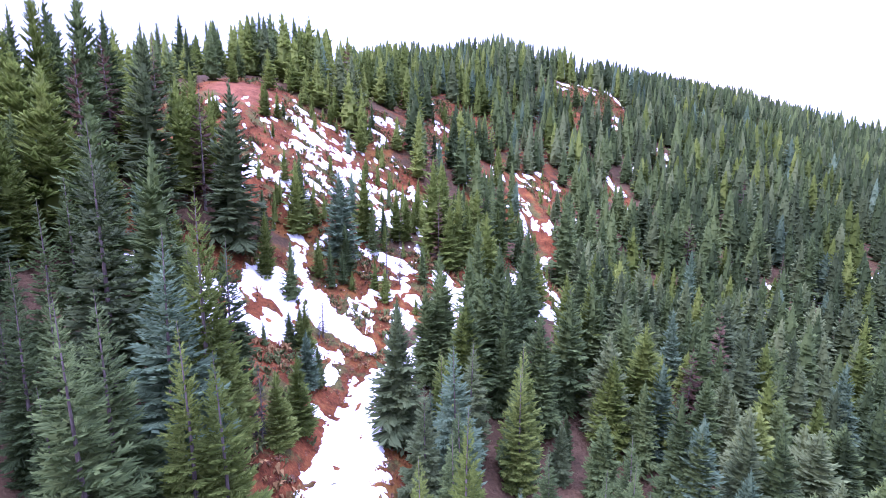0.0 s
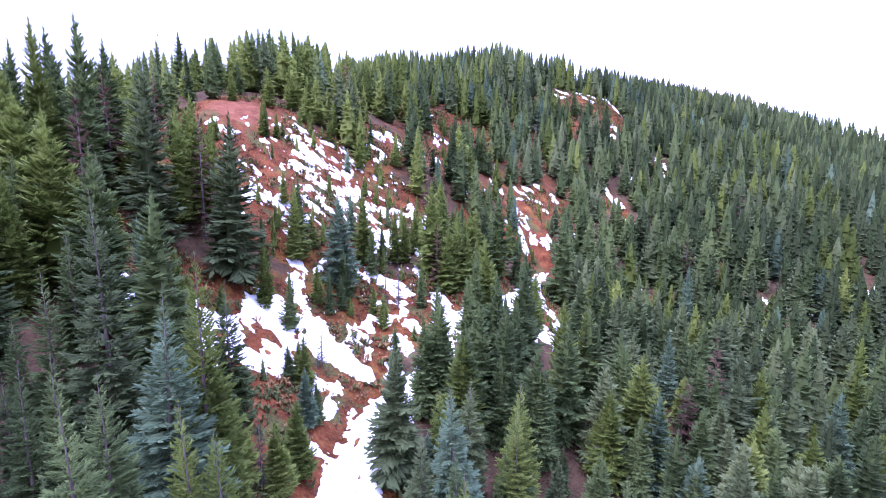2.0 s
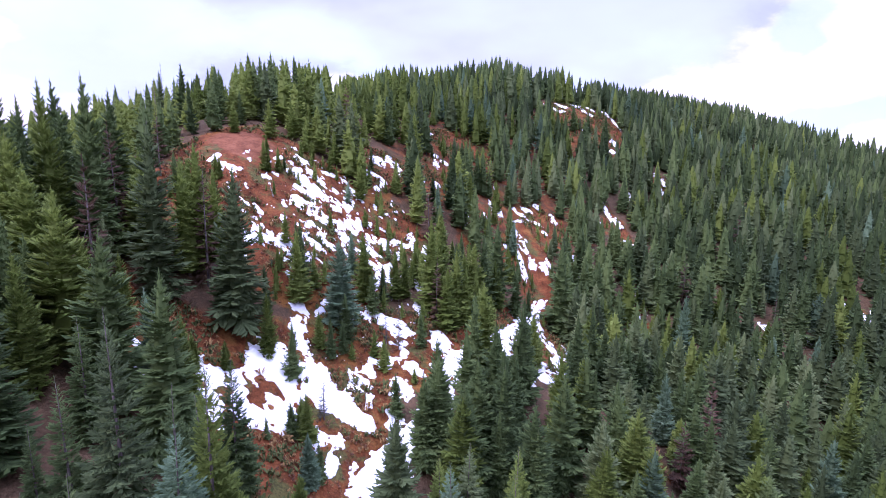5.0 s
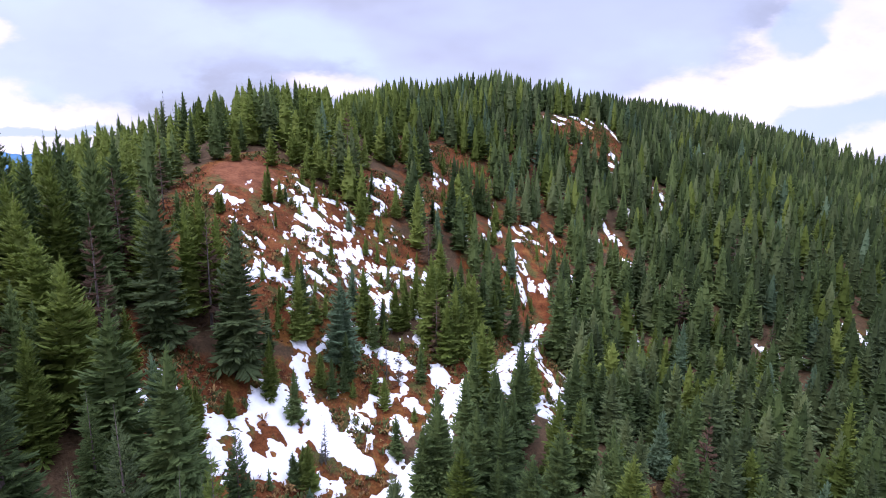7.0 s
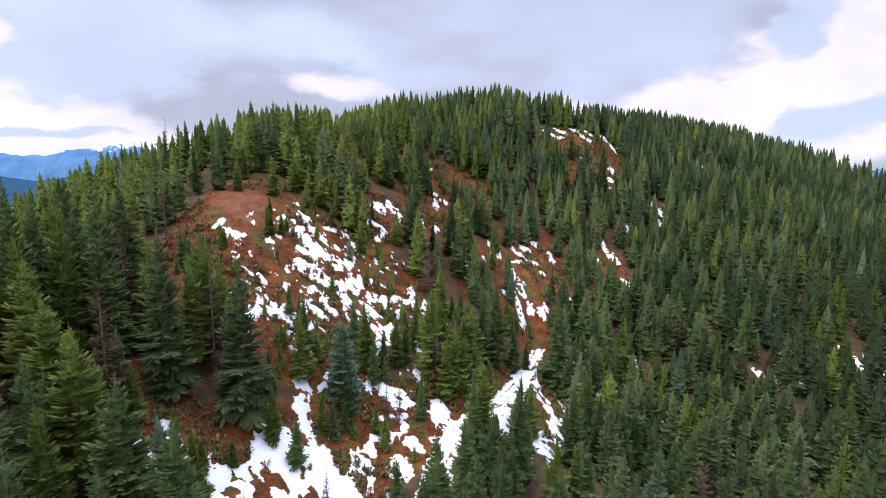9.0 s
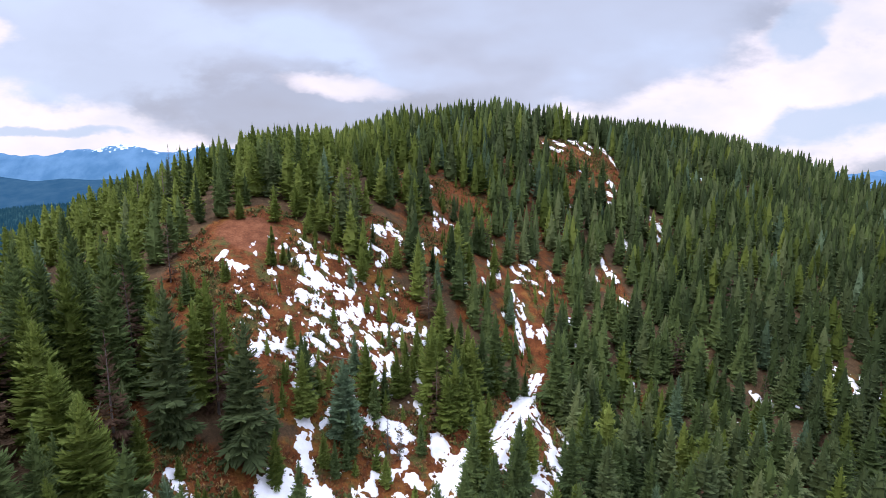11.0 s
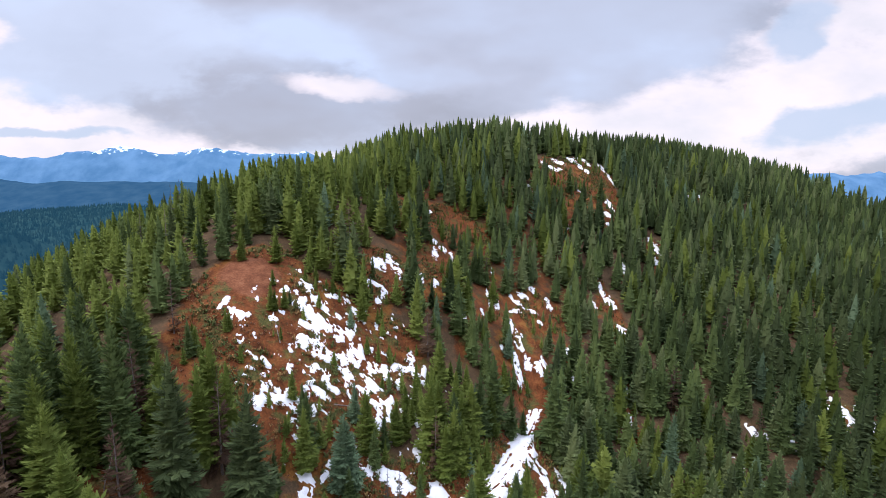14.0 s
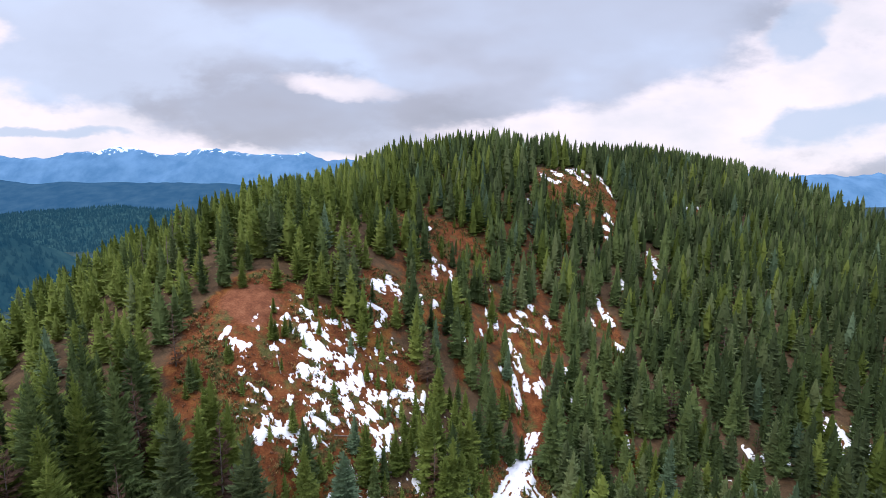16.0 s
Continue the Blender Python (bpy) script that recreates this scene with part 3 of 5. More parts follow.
def crown_template(boughs, fingers, width, base, droop, ragged, seed, broad=1.0, core=0.5, sides=7, rings=6, top=0.78):
    """The foliage of a conifer one metre high: layered boughs that sag low down and rise towards the top, each a fan of folded pointed fronds."""
    r = np.random.default_rng(seed)
    i = np.arange(boughs)
    q = np.clip((i + r.uniform(-1.5, 1.5, boughs)) / boughs, 0, 0.998)
    s = 1 - (1 - q) ** 0.82
    z0 = base + (0.97 - base) * s
    turn = i * 2.39996 + r.uniform(-0.45, 0.45, boughs)
    flare = 0.72 + 0.28 * np.minimum(1.0, s * 5 + 0.1)
    lobes = 1 + 0.10 * np.sin(turn * 2 + s * 9 + seed) + 0.09 * np.sin(s * 31 + turn)
    reach = width * (1 - s) ** top * flare * lobes * r.uniform(1 - ragged, 1 + ragged * 0.4, boughs)
    length = np.maximum(reach, 0.013)
    out = np.stack([np.cos(turn), np.sin(turn), np.zeros(boughs)], 1)
    side = np.stack([-np.sin(turn), np.cos(turn), np.zeros(boughs)], 1)
    up = np.array((0.0, 0.0, 1.0))
    rise = -droop + (droop + 0.95) * s ** 1.5 + r.uniform(-0.14, 0.14, boughs)
    curl = r.uniform(0.04, 0.30, boughs)
    # the fronds: one along the bough, the others off it to both sides
    n = fingers + 1
    b, k = np.repeat(i, n), np.tile(np.arange(n), boughs)
    m = b.size
    main = k == 0
    t = np.where(main, 0.10, 0.16 + 0.72 * (k - 1 + r.uniform(0, 1, m)) / max(fingers, 1))
    L = length[b]
    hand = np.where(k % 2 == 0, 1.0, -1.0)
    swing = np.where(main, r.uniform(-0.15, 0.15, m), hand * r.uniform(0.45, 1.05, m))
    long = L * np.where(main, 0.90, (0.66 - 0.38 * t) * r.uniform(0.75, 1.25, m))
    root = np.outer(z0[b] + L * (rise[b] * t + curl[b] * t * t), up) + out[b] * (L * t)[:, None]
    way = out[b] * np.cos(swing)[:, None] + side[b] * np.sin(swing)[:, None]
    across = side[b] * np.cos(swing)[:, None] - out[b] * np.sin(swing)[:, None]
    climb = rise[b] + curl[b] * (0.6 + t) + r.uniform(-0.22, 0.16, m) - np.where(main, 0.0, 0.10)
    tip = root + way * long[:, None] + np.outer(long * climb, up)
    half = long * np.where(main, 0.30, 0.36) * broad * r.uniform(0.75, 1.25, m)
    half = np.where(main & (fingers > 3), half * 0.55, half)
    mid = root + (tip - root) * r.uniform(0.36, 0.56, m)[:, None]
    fold = np.outer(half * r.uniform(0.15, 0.75, m), up)
    tilt = np.outer(half * r.uniform(-0.35, 0.35, m), up)
    left, right = mid - across * half[:, None] - fold - tilt, mid + across * half[:, None] - fold + tilt
    corners = np.stack([root, left, tip, right], 1).reshape(-1, 3)
    j = np.arange(m) * 4
    verts, tris = [corners], [np.stack([j, j + 2, j + 1], 1), np.stack([j, j + 3, j + 2], 1)]
    total = len(corners)
    if core:
        # the closed inner mass, lumpy
        zs = np.concatenate([[base + 0.01], base + (0.985 - base) * np.linspace(0.06, 0.95, rings)])
        f = (zs - base) / (0.985 - base)
        rad = width * core * (1 - np.clip(f, 0, 1)) ** top * np.where(f < 0.04, 0.45, 1.0)
        a = np.arange(sides) * 2 * math.pi / sides
        lump = r.uniform(0.6, 1.35, (rings + 1, sides))
        ring = np.stack([np.cos(a)[None] * rad[:, None] * lump, np.sin(a)[None] * rad[:, None] * lump, np.repeat(zs[:, None], sides, 1) + r.uniform(-0.02, 0.01, (rings + 1, sides))], 2)
        verts.append(ring.reshape(-1, 3))
        k, j = np.meshgrid(np.arange(sides), np.arange(rings))
        p, p2 = (j * sides + k).ravel() + total, (j * sides + (k + 1) % sides).ravel() + total
        tris += [np.stack([p, p2, p2 + sides], 1), np.stack([p, p2 + sides, p + sides], 1)]
        total += ring.size // 3
    tip = np.array([(-0.004, 0, 0.94), (0.004, 0.002, 0.94), (0, 0, 1.0), (0, -0.004, 0.94), (0.002, 0.004, 0.94), (0, 0, 1.0)])
    verts.append(tip)
    tris.append(np.arange(6).reshape(2, 3) + total)
    return np.vstack(verts), np.vstack(tris)


def whorled_template(whorls, arms, pairs, width, base, droop, ragged, seed, broad=1.0, thin=0.0):
    """The foliage of a tall conifer one metre high, seen close: open whorls of long boughs round the stem, each a flat spray of twigs in pairs with hanging twiglets."""
    r = np.random.default_rng(seed)
    V, up = [], np.array((0.0, 0.0, 1.0))

    def frond(root, tip, across, half, sag):
        mid = root + (tip - root) * r.uniform(0.35, 0.6)
        fold = up * half * r.uniform(0.2, 0.7)
        V.append((root, mid - across * half - fold, tip, mid + across * half - fold - up * sag * half))

    for w in range(whorls):
        s = (w + r.uniform(-0.25, 0.25)) / whorls
        s = min(max(s, 0.0), 0.985)
        around = max(4, int(round(arms * (1.0 - 0.25 * s))))
        for k in range(around):
            if r.uniform() < thin:
                continue
            a = 2 * math.pi * (k + r.uniform(-0.3, 0.3)) / around + w * 1.9
            out, side = np.array((math.cos(a), math.sin(a), 0.0)), np.array((-math.sin(a), math.cos(a), 0.0))
            L = max(width * (1 - s) ** 0.90 * (0.75 + 0.25 * min(1, s * 5)) * r.uniform(1 - ragged, 1 + 0.35 * ragged), 0.012)
            z0 = base + (0.975 - base) * s + r.uniform(-0.006, 0.006)
            rise, curl = -droop + (droop + 0.75) * s ** 1.6 + r.uniform(-0.12, 0.12), r.uniform(0.10, 0.34)

            def at(t):
                return out * L * t + up * (z0 + L * (rise * t + curl * t * t))

            n = max(2, int(round(pairs * min(1.0, 0.35 + L / width))))
            for j in range(n):
                t = 0.22 + 0.66 * (j + r.uniform(0.1, 0.9)) / n
                for hand in (-1, 1):
                    swing = hand * r.uniform(0.6, 1.05)
                    way = out * math.cos(swing) + side * math.sin(swing)
                    across = side * math.cos(swing) - out * math.sin(swing)
                    long = L * (0.43 - 0.25 * t) * r.uniform(0.65, 1.3)
                    root = at(t)
                    frond(root, root + way * long + up * long * (rise * 0.6 + curl * t + r.uniform(-0.32, 0.12)), across, long * 0.24 * broad, r.uniform(0.0, 0.6))
            frond(at(0.55), at(1.02), side, L * 0.10 * broad, 0.2)
            frond(at(0.12), at(0.62), side, L * 0.06 * broad, 0.2)
    corners = np.array(V).reshape(-1, 3)
    j = np.arange(len(V)) * 4
    tris = np.vstack([np.stack([j, j + 2, j + 1], 1), np.stack([j, j + 3, j + 2], 1)])
    return corners, tris


def trunk_template(seed, sides=7, stubs=14):
    """A tapered, slightly bent trunk one metre high with dead stubs of boughs; base sunk a little."""
    r = np.random.default_rng(seed)
    verts, tris = [], []
    rings = [(-0.03, 0.0165), (0.0, 0.0145), (0.04, 0.0115), (0.25, 0.0095), (0.5, 0.0058), (0.75, 0.0026), (0.97, 0.0005)]
    bend = r.uniform(-0.006, 0.006, 2)
    for z, rad in rings:
        for k in range(sides):
            a = 2 * math.pi * k / sides
            q = rad * r.uniform(0.9, 1.1)
            verts.append((bend[0] * math.sin(z * 3) + math.cos(a) * q, bend[1] * math.sin(z * 4) + math.sin(a) * q, z))
    for i in range(len(rings) - 1):
        for k in range(sides):
            a, b = i * sides + k, i * sides + (k + 1) % sides
            tris += [(a, b, b + sides), (a, b + sides, a + sides)]
    for k in range(stubs):
        z, a, l = r.uniform(0.05, 0.5), r.uniform(0, 6.283), r.uniform(0.02, 0.06)
        out = np.array((math.cos(a), math.sin(a), r.uniform(-0.3, 0.3)))
        at = np.array((0, 0, z))
        n0 = len(verts)
        verts += [at + (0, 0, 0.0018), at - (0, 0, 0.0018), at + out * l, at + np.cross(out, (0, 0, 0.0018))]
        tris += [(n0, n0 + 1, n0 + 2), (n0, n0 + 2, n0 + 3), (n0 + 1, n0 + 3, n0 + 2)]
    return np.array(verts), np.array(tris)


# species: needles, and the habit of three crowns each (width, lowest bough, droop, raggedness)
HABITS = [
    (0.205, 0.04, 0.24, 0.36),
    (0.215, 0.04, 0.14, 0.32),
    (0.220, 0.03, 0.10, 0.34),
    (0.220, 0.05, 0.32, 0.40),
    (0.165, 0.08, 0.35, 0.42),
    (0.115, 0.12, 0.35, 0.55),
]
KIND_NAMES = ["conifer_tree", "conifer_tree", "conifer_tree", "conifer_tree", "dying_conifer", "bare_conifer"]
KIND_LABELS = [
    "dark green spruce with dense drooping boughs on the hillside",
    "blue-green spruce with pale bluish sprays of needles",
    "yellow-green young fir with feathery light boughs",
    "grey-green old fir with heavy ragged boughs",
    "dying conifer with thin rust-red needles among green trees",
    "nearly bare dark conifer with sparse thin boughs",
]
VARIANTS = 3
NEAR_CROWNS, NEAR_TRUNKS = {}, []
for sp, (width, low, droop, ragged) in enumerate(HABITS):
    for v in range(VARIANTS):
        thin = sp >= 4
        high = 0.07 if v == 2 and not thin else 0.0
        for detail, (count, fronds) in enumerate(((182, 13), (128, 7), (0, 0))):
            if thin:
                count = count // 2
            if detail == 2:
                vs, ts = whorled_template(36, 7, 13, width * (0.94 + 0.08 * v), low + high, droop, ragged * 0.8, 100 * sp + 10 * v, (0.9, 0.95, 0.9, 0.9, 0.8, 0.6)[sp], 0.5 if thin else 0.08)
                NEAR_CROWNS[sp, v, detail] = mesh_from("crown", vs, ts, [NEEDLES[sp]])
                continue
            vs, ts = crown_template(count, fronds, width * (0.94 + 0.08 * v), low + high, droop, ragged, 100 * sp + 10 * v + detail, (0.56, 0.78, 0.50)[detail] * (0.6 if sp == 5 else 0.85 if thin else 1.0), 0.0 if thin else (0.34, 0.42, 0.16)[detail], 7, 7, 0.82 if thin else 0.76)
            NEAR_CROWNS[sp, v, detail] = mesh_from("crown", vs, ts, [NEEDLES[sp]])
for v in range(3):
    vs, ts = trunk_template(900 + v)
    NEAR_TRUNKS.append(mesh_from("trunk", vs, ts, [BARK], True))
tree_total = 0


def plant(x, y, height, sp, detail, spread=1.0, group="conifers on the hillside", v=None):
    """One conifer: an empty at its foot, with trunk and crown."""
    global tree_total
    v = tree_total % 2 if v is None else v
    tree_total += 1
    foot = new(KIND_NAMES[sp])
    z = float(land(x, y))
    foot.matrix_world = pose(x, y, z - 0.05, float(rng.uniform(-1.5, 1.5)), float(rng.uniform(-1.5, 1.5)), float(rng.uniform(0, 360)))
    size = "small " if height < 7.5 else "tall " if height > 18 else ""
    tagged(foot, size + KIND_LABELS[sp], "conifer tree", group)
    for name, me, wide in (("trunk", NEAR_TRUNKS[v], 1.0 if height > 8 else 1.3), ("crown", NEAR_CROWNS[sp, v, detail], spread)):
        ob = new(name, me)
        ob.parent = foot
        ob.scale = (height * wide, height * wide, height)
    return foot


# single trees that can be known one by one: x, y, level of the tip, species, spread
STAND_SPUR = [
    (-25.4, 29.0, 59.0, 0, 0.95), (-21.5, 28.2, 64.0, 3, 0.75), (-16.7, 26.3, 57.2, 1, 1.4), (-15.9, 29.6, 60.0, 2, 0.75), (-13.4, 22.3, 53.4, 2, 0.85),
    (-11.9, 22.9, 51.6, 2, 1.0), (-21.9, 24.4, 54.8, 0, 0.9), (-30.6, 37.2, 60.4, 0, 0.95), (-19.2, 20.6, 50.5, 0, 0.9), (-21.6, 22.3, 55.0, 0, 0.9), (-24.6, 24.6, 53.5, 3, 0.9), (-27.5, 28.5, 55.5, 0, 0.9), (-39.8, 41.3, 69.3, 0, 0.9), (-40.2, 46.4, 65.5, 1, 0.8),
    (-36.5, 39.0, 65.7, 2, 0.9), (-41.0, 55.3, 67.2, 3, 0.9), (-38.8, 54.6, 62.9, 2, 1.0), (-34.3, 45.7, 60.3, 2, 0.9), (-38.5, 61.4, 79.6, 3, 0.98),
    (-54.0, 58.0, 86.0, 0, 0.75), (-51.0, 61.0, 84.3, 2, 0.75), (-46.5, 62.8, 85.3, 0, 0.75), (-58.0, 65.5, 83.0, 0, 0.8), (-57.0, 70.5, 86.0, 0, 0.8),
    (-29.5, 65.0, 73.4, 3, 1.1), (-52.3, 56.2, 79.0, 2, 1.0), (-56.4, 59.0, 82.1, 0, 1.0), (-48.4, 52.2, 76.8, 2, 1.1),
    (-37.5, 47.5, 66.0, 2, 0.95), (-33.0, 43.6, 62.0, 2, 0.9), (-30.5, 46.8, 60.5, 1, 0.9), (-40.6, 44.4, 66.5, 0, 0.9), (-28.6, 48.8, 57.0, 2, 0.9),
]
STAND_RIDGE = [
    (-48.2, 68.8, 79.8, 4, 1.1), (-51.8, 74.3, 85.2, 0, 1.0), (-52.6, 65.6, 81.7, 0, 1.0), (-54.1, 90.0, 84.7, 4, 1.1), (-66.7, 85.9, 77.1, 0, 1.0),
    (-79.2, 95.9, 86.0, 0, 1.0), (-49.3, 87.9, 74.8, 2, 1.2), (-75.6, 129.1, 101.5, 5, 1.3), (-66.6, 123.0, 100.5, 0, 1.0), (-65.0, 141.0, 103.0, 0, 1.0),
    (-57.5, 123.0, 99.0, 0, 0.95), (-52.0, 138.5, 106.2, 0, 1.0), (-46.8, 154.7, 110.0, 0, 0.9), (-24.2, 128.0, 92.4, 3, 1.1), (-44.6, 124.4, 87.5, 2, 1.2),
    (-88.9, 135.6, 95.6, 5, 1.2), (-71.0, 121.0, 98.0, 3, 0.85), (-62.0, 128.0, 100.5, 0, 0.8), (-79.5, 117.0, 94.0, 0, 0.8), (-59.0, 112.0, 94.0, 0, 0.85), (-40.0, 126.5, 92.0, 2, 1.0),
]
STAND_ROAD = [
    (-25.2, 64.2, 55.5, 2, 0.9), (-17.4, 77.5, 61.3, 1, 1.3), (-5.4, 49.6, 44.6, 3, 1.0), (7.4, 54.3, 43.0, 0, 1.0), (9.6, 50.8, 38.0, 0, 1.0),
    (-1.4, 43.0, 39.4, 1, 1.05), (1.6, 26.4, 46.6, 2, 0.85), (15.1, 56.0, 33.0, 0, 1.0), (14.3, 49.0, 33.5, 0, 1.0), (28.0, 76.9, 33.6, 0, 1.0),
    (30.4, 87.8, 46.1, 0, 1.0), (34.2, 84.0, 43.4, 0, 1.0), (41.2, 81.2, 40.6, 0, 1.0), (39.4, 75.9, 37.8, 1, 0.9), (32.3, 69.2, 32.1, 2, 1.1),
    (38.0, 62.9, 27.6, 1, 1.2), (35.8, 44.3, 35.0, 0, 1.1), (58.0, 62.0, 34.0, 1, 0.9), (-16.4, 58.2, 42.8, 5, 1.4),
]
STAND_EAST = [
    (62.0, 113.0, 42.2, 1, 0.9), (92.9, 123.2, 39.0, 4, 1.2), (78.2, 125.6, 41.3, 2, 1.0), (97.6, 119.8, 44.9, 0, 1.0), (95.9, 161.7, 60.3, 0, 1.0),
    (96.8, 181.8, 67.0, 0, 1.0), (26.7, 175.3, 80.8, 1, 0.9), (56.0, 176.7, 68.1, 0, 1.0), (128.3, 149.6, 51.4, 0, 1.0), (31.9, 122.7, 48.1, 0, 1.0),
    (-9.5, 93.5, 54.0, 2, 1.0), (-2.1, 113.0, 56.0, 2, 1.0), (3.7, 112.0, 50.0, 2, 1.0), (7.3, 103.5, 44.3, 2, 1.1), (104.1, 233.6, 85.1, 0, 1.0),
]
# lower trees of the open slope: x, y, height, species
SLOPE_TREES = [
    (-24.8, 80.3, 12.7, 0), (-18.0, 91.0, 9.2, 1), (-14.9, 85.3, 7.0, 2), (-11.4, 88.2, 7.9, 0), (-9.4, 90.6, 11.2, 2), (-7.6, 92.4, 8.9, 2),
    (-2.3, 90.1, 19.6, 2), (-0.4, 94.6, 15.8, 2), (-1.0, 87.0, 13.6, 4), (1.2, 85.5, 13.2, 2), (2.7, 87.7, 15.8, 2), (4.9, 88.2, 12.7, 2),
    (7.4, 93.1, 9.3, 2), (13.3, 106.2, 20.4, 0), (9.6, 101.1, 17.0, 0), (18.0, 108.5, 12.8, 0), (10.3, 91.4, 8.8, 2), (29.4, 109.1, 24.8, 0),
    (-9.7, 77.8, 8.0, 5), (-7.5, 77.2, 9.4, 5), (-3.6, 79.0, 7.1, 0), (-19.6, 71.1, 6.6, 2), (-17.6, 70.5, 7.1, 0), (-16.1, 72.4, 6.0, 0),
]
ROADSIDE_TREES = [
    (-13.2, 38.8, 8.1, 2), (-14.5, 46.7, 7.0, 1), (-13.4, 34.9, 7.1, 2), (-14.6, 34.1, 7.1, 5), (-15.7, 32.6, 8.2, 2), (-14.0, 48.4, 5.3, 0), (-4.6, 42.8, 14.9, 3), (-17.9, 54.9, 5.2, 2),
]
LOWER_TREES = [
    (-27.1, 84.7, 8.0, 0), (-50.6, 115.7, 7.2, 2), (-38.8, 102.6, 7.3, 2), (-48.7, 85.5, 8.0, 0), (-44.7, 92.8, 5.6, 2), (-20.5, 117.4, 9.6, 2),
    (-29.6, 86.8, 6.7, 2), (-19.7, 126.6, 6.8, 0), (-5.8, 100.4, 8.6, 2), (5.1, 97.4, 12.2, 2), (21.5, 110.5, 7.9, 0), (17.4, 81.4, 10.2, 2),
    (14.9, 82.7, 8.9, 2), (25.9, 88.0, 7.4, 0), (-24.4, 51.5, 4.2, 5), (-16.0, 58.7, 7.3, 5), (-16.8, 53.5, 7.1, 2), (-18.6, 53.4, 5.0, 0),
    (-30.4, 53.9, 5.2, 2), (-28.1, 57.2, 4.3, 2), (-35.3, 56.8, 3.9, 2), (-16.0, 74.8, 9.1, 0),
    (-24.4, 76.9, 13.3, 2), (-14.6, 86.4, 14.0, 2), (-38.1, 103.0, 5.5, 2), (-36.1, 107.4, 3.9, 0), (-12.9, 83.8, 8.9, 0), (-48.1, 86.8, 5.8, 2), (-28.6, 119.7, 5.8, 2), (-23.0, 81.9, 6.4, 2), (-27.7, 70.6, 8.4, 0),
]
SUMMIT_TREES = [
    (-9.4, 72.1, 6.1, 2), (-6.7, 64.4, 7.4, 0), (-32.0, 66.3, 11.8, 0), (-21.3, 62.6, 8.8, 0), (-43.0, 118.6, 10.4, 2), (-51.9, 118.7, 7.2, 2),
    (-40.9, 110.1, 4.5, 2), (-52.7, 124.8, 9.2, 0), (-33.2, 120.2, 4.9, 2), (-44.4, 93.6, 4.5, 2), (-36.7, 105.2, 5.8, 2), (-20.1, 134.4, 7.3, 0),
    (69.5, 250.3, 14.9, 0), (56.7, 248.5, 14.7, 0), (74.0, 238.2, 18.9, 0), (63.0, 256.1, 6.7, 2), (87.3, 252.0, 15.0, 0), (14.4, 187.4, 6.3, 2),
    (0.4, 182.6, 7.3, 2), (-5.5, 188.1, 10.0, 0),
]
planted = []
for x, y, tip, sp, spread in STAND_SPUR + STAND_RIDGE + STAND_ROAD + STAND_EAST:
    height = max(tip - float(land(x, y)), 3.0)
    plant(x, y, height, sp, 2 if math.hypot(x, y) < 50 else 0 if y < 85 else 1, spread * (0.92 if math.hypot(x, y) < 50 else 0.85), v=2 if height > 19 and y < 48 else None)
    planted.append((x, y, height))

for x, y, height, sp in SLOPE_TREES + LOWER_TREES + SUMMIT_TREES + ROADSIDE_TREES:
    plant(x, y, height, sp, 0 if y < 58 else 1, 1.0)
    planted.append((x, y, height))

# ---- the woods: where trees stand, and how high ----
# open ground: middle, half-widths, turn in degrees, share of trees left standing
OPENINGS = [
    (-44.0, 105.0, 13.0, 22.0, -8, 0.03), (-26.0, 104.0, 15.0, 22.0, 12, 0.26), (-30.0, 84.0, 12.0, 11.0, 0, 0.10), (-12.0, 116.0, 9.0, 9.0, 0, 0.25),
    (-17.0, 62.0, 11.0, 15.0, 10, 0.02), (-9.0, 36.0, 6.5, 24.0, 0, 0.0), (7.0, 84.0, 9.0, 8.5, 0, 0.03), (22.0, 88.0, 6.0, 7.0, 0, 0.1), (-46.0, 32.0, 26.0, 26.0, 0, 0.92), (-27.0, 54.0, 9.0, 8.0, 0, 0.08), (-7.0, 78.0, 11.0, 10.0, 30, 0.40),
    (17.0, 100.0, 6.5, 14.0, -32, 0.0), (27.5, 124.0, 4.0, 10.0, -10, 0.0), (27.0, 98.0, 4.2, 11.0, 0, 0.12), (28.5, 148.0, 4.8, 17.0, -12, 0.28),
    (76.0, 262.0, 25.0, 34.0, -20, 0.26), (64.0, 238.0, 10.0, 14.0, 0, 0.2), (6.0, 192.0, 15.0, 14.0, 10, 0.28), (-17.0, 190.0, 6.0, 16.0, 30, 0.35), (-2.0, 158.0, 4.5, 14.0, 0, 0.15), (37.0, 161.0, 7.0, 11.0, 0, 0.34),
    (-18.0, 140.0, 7.0, 14.0, -10, 0.08), (-47.0, 58.0, 5.5, 5.0, 0, 0.0), (-35.0, 58.5, 6.0, 4.5, 20, 0.08), (-17.5, 46.0, 4.6, 4.6, 0, 0.0), (-46.0, 84.0, 6.0, 9.0, 0, 0.1), (130.0, 135.0, 9.0, 6.0, 0, 0.6),
    (57.5, 130.0, 1.6, 16.0, -12, 0.0), (103.0, 218.0, 3.5, 11.0, 0, 0.1), (112.0, 113.0, 3.2, 8.0, 0, 0.6), (36.0, 68.0, 2.2, 3.0, 0, 0.1), (66.5, 172.0, 4.5, 14.0, 0, 0.4),
]
# clearings above which the downhill edge is low growth: middle, half-widths
CLEARINGS = [(7.0, 192.0, 13.0, 11.0), (76.0, 258.0, 21.0, 28.0), (37.0, 161.0, 5.0, 8.0)]
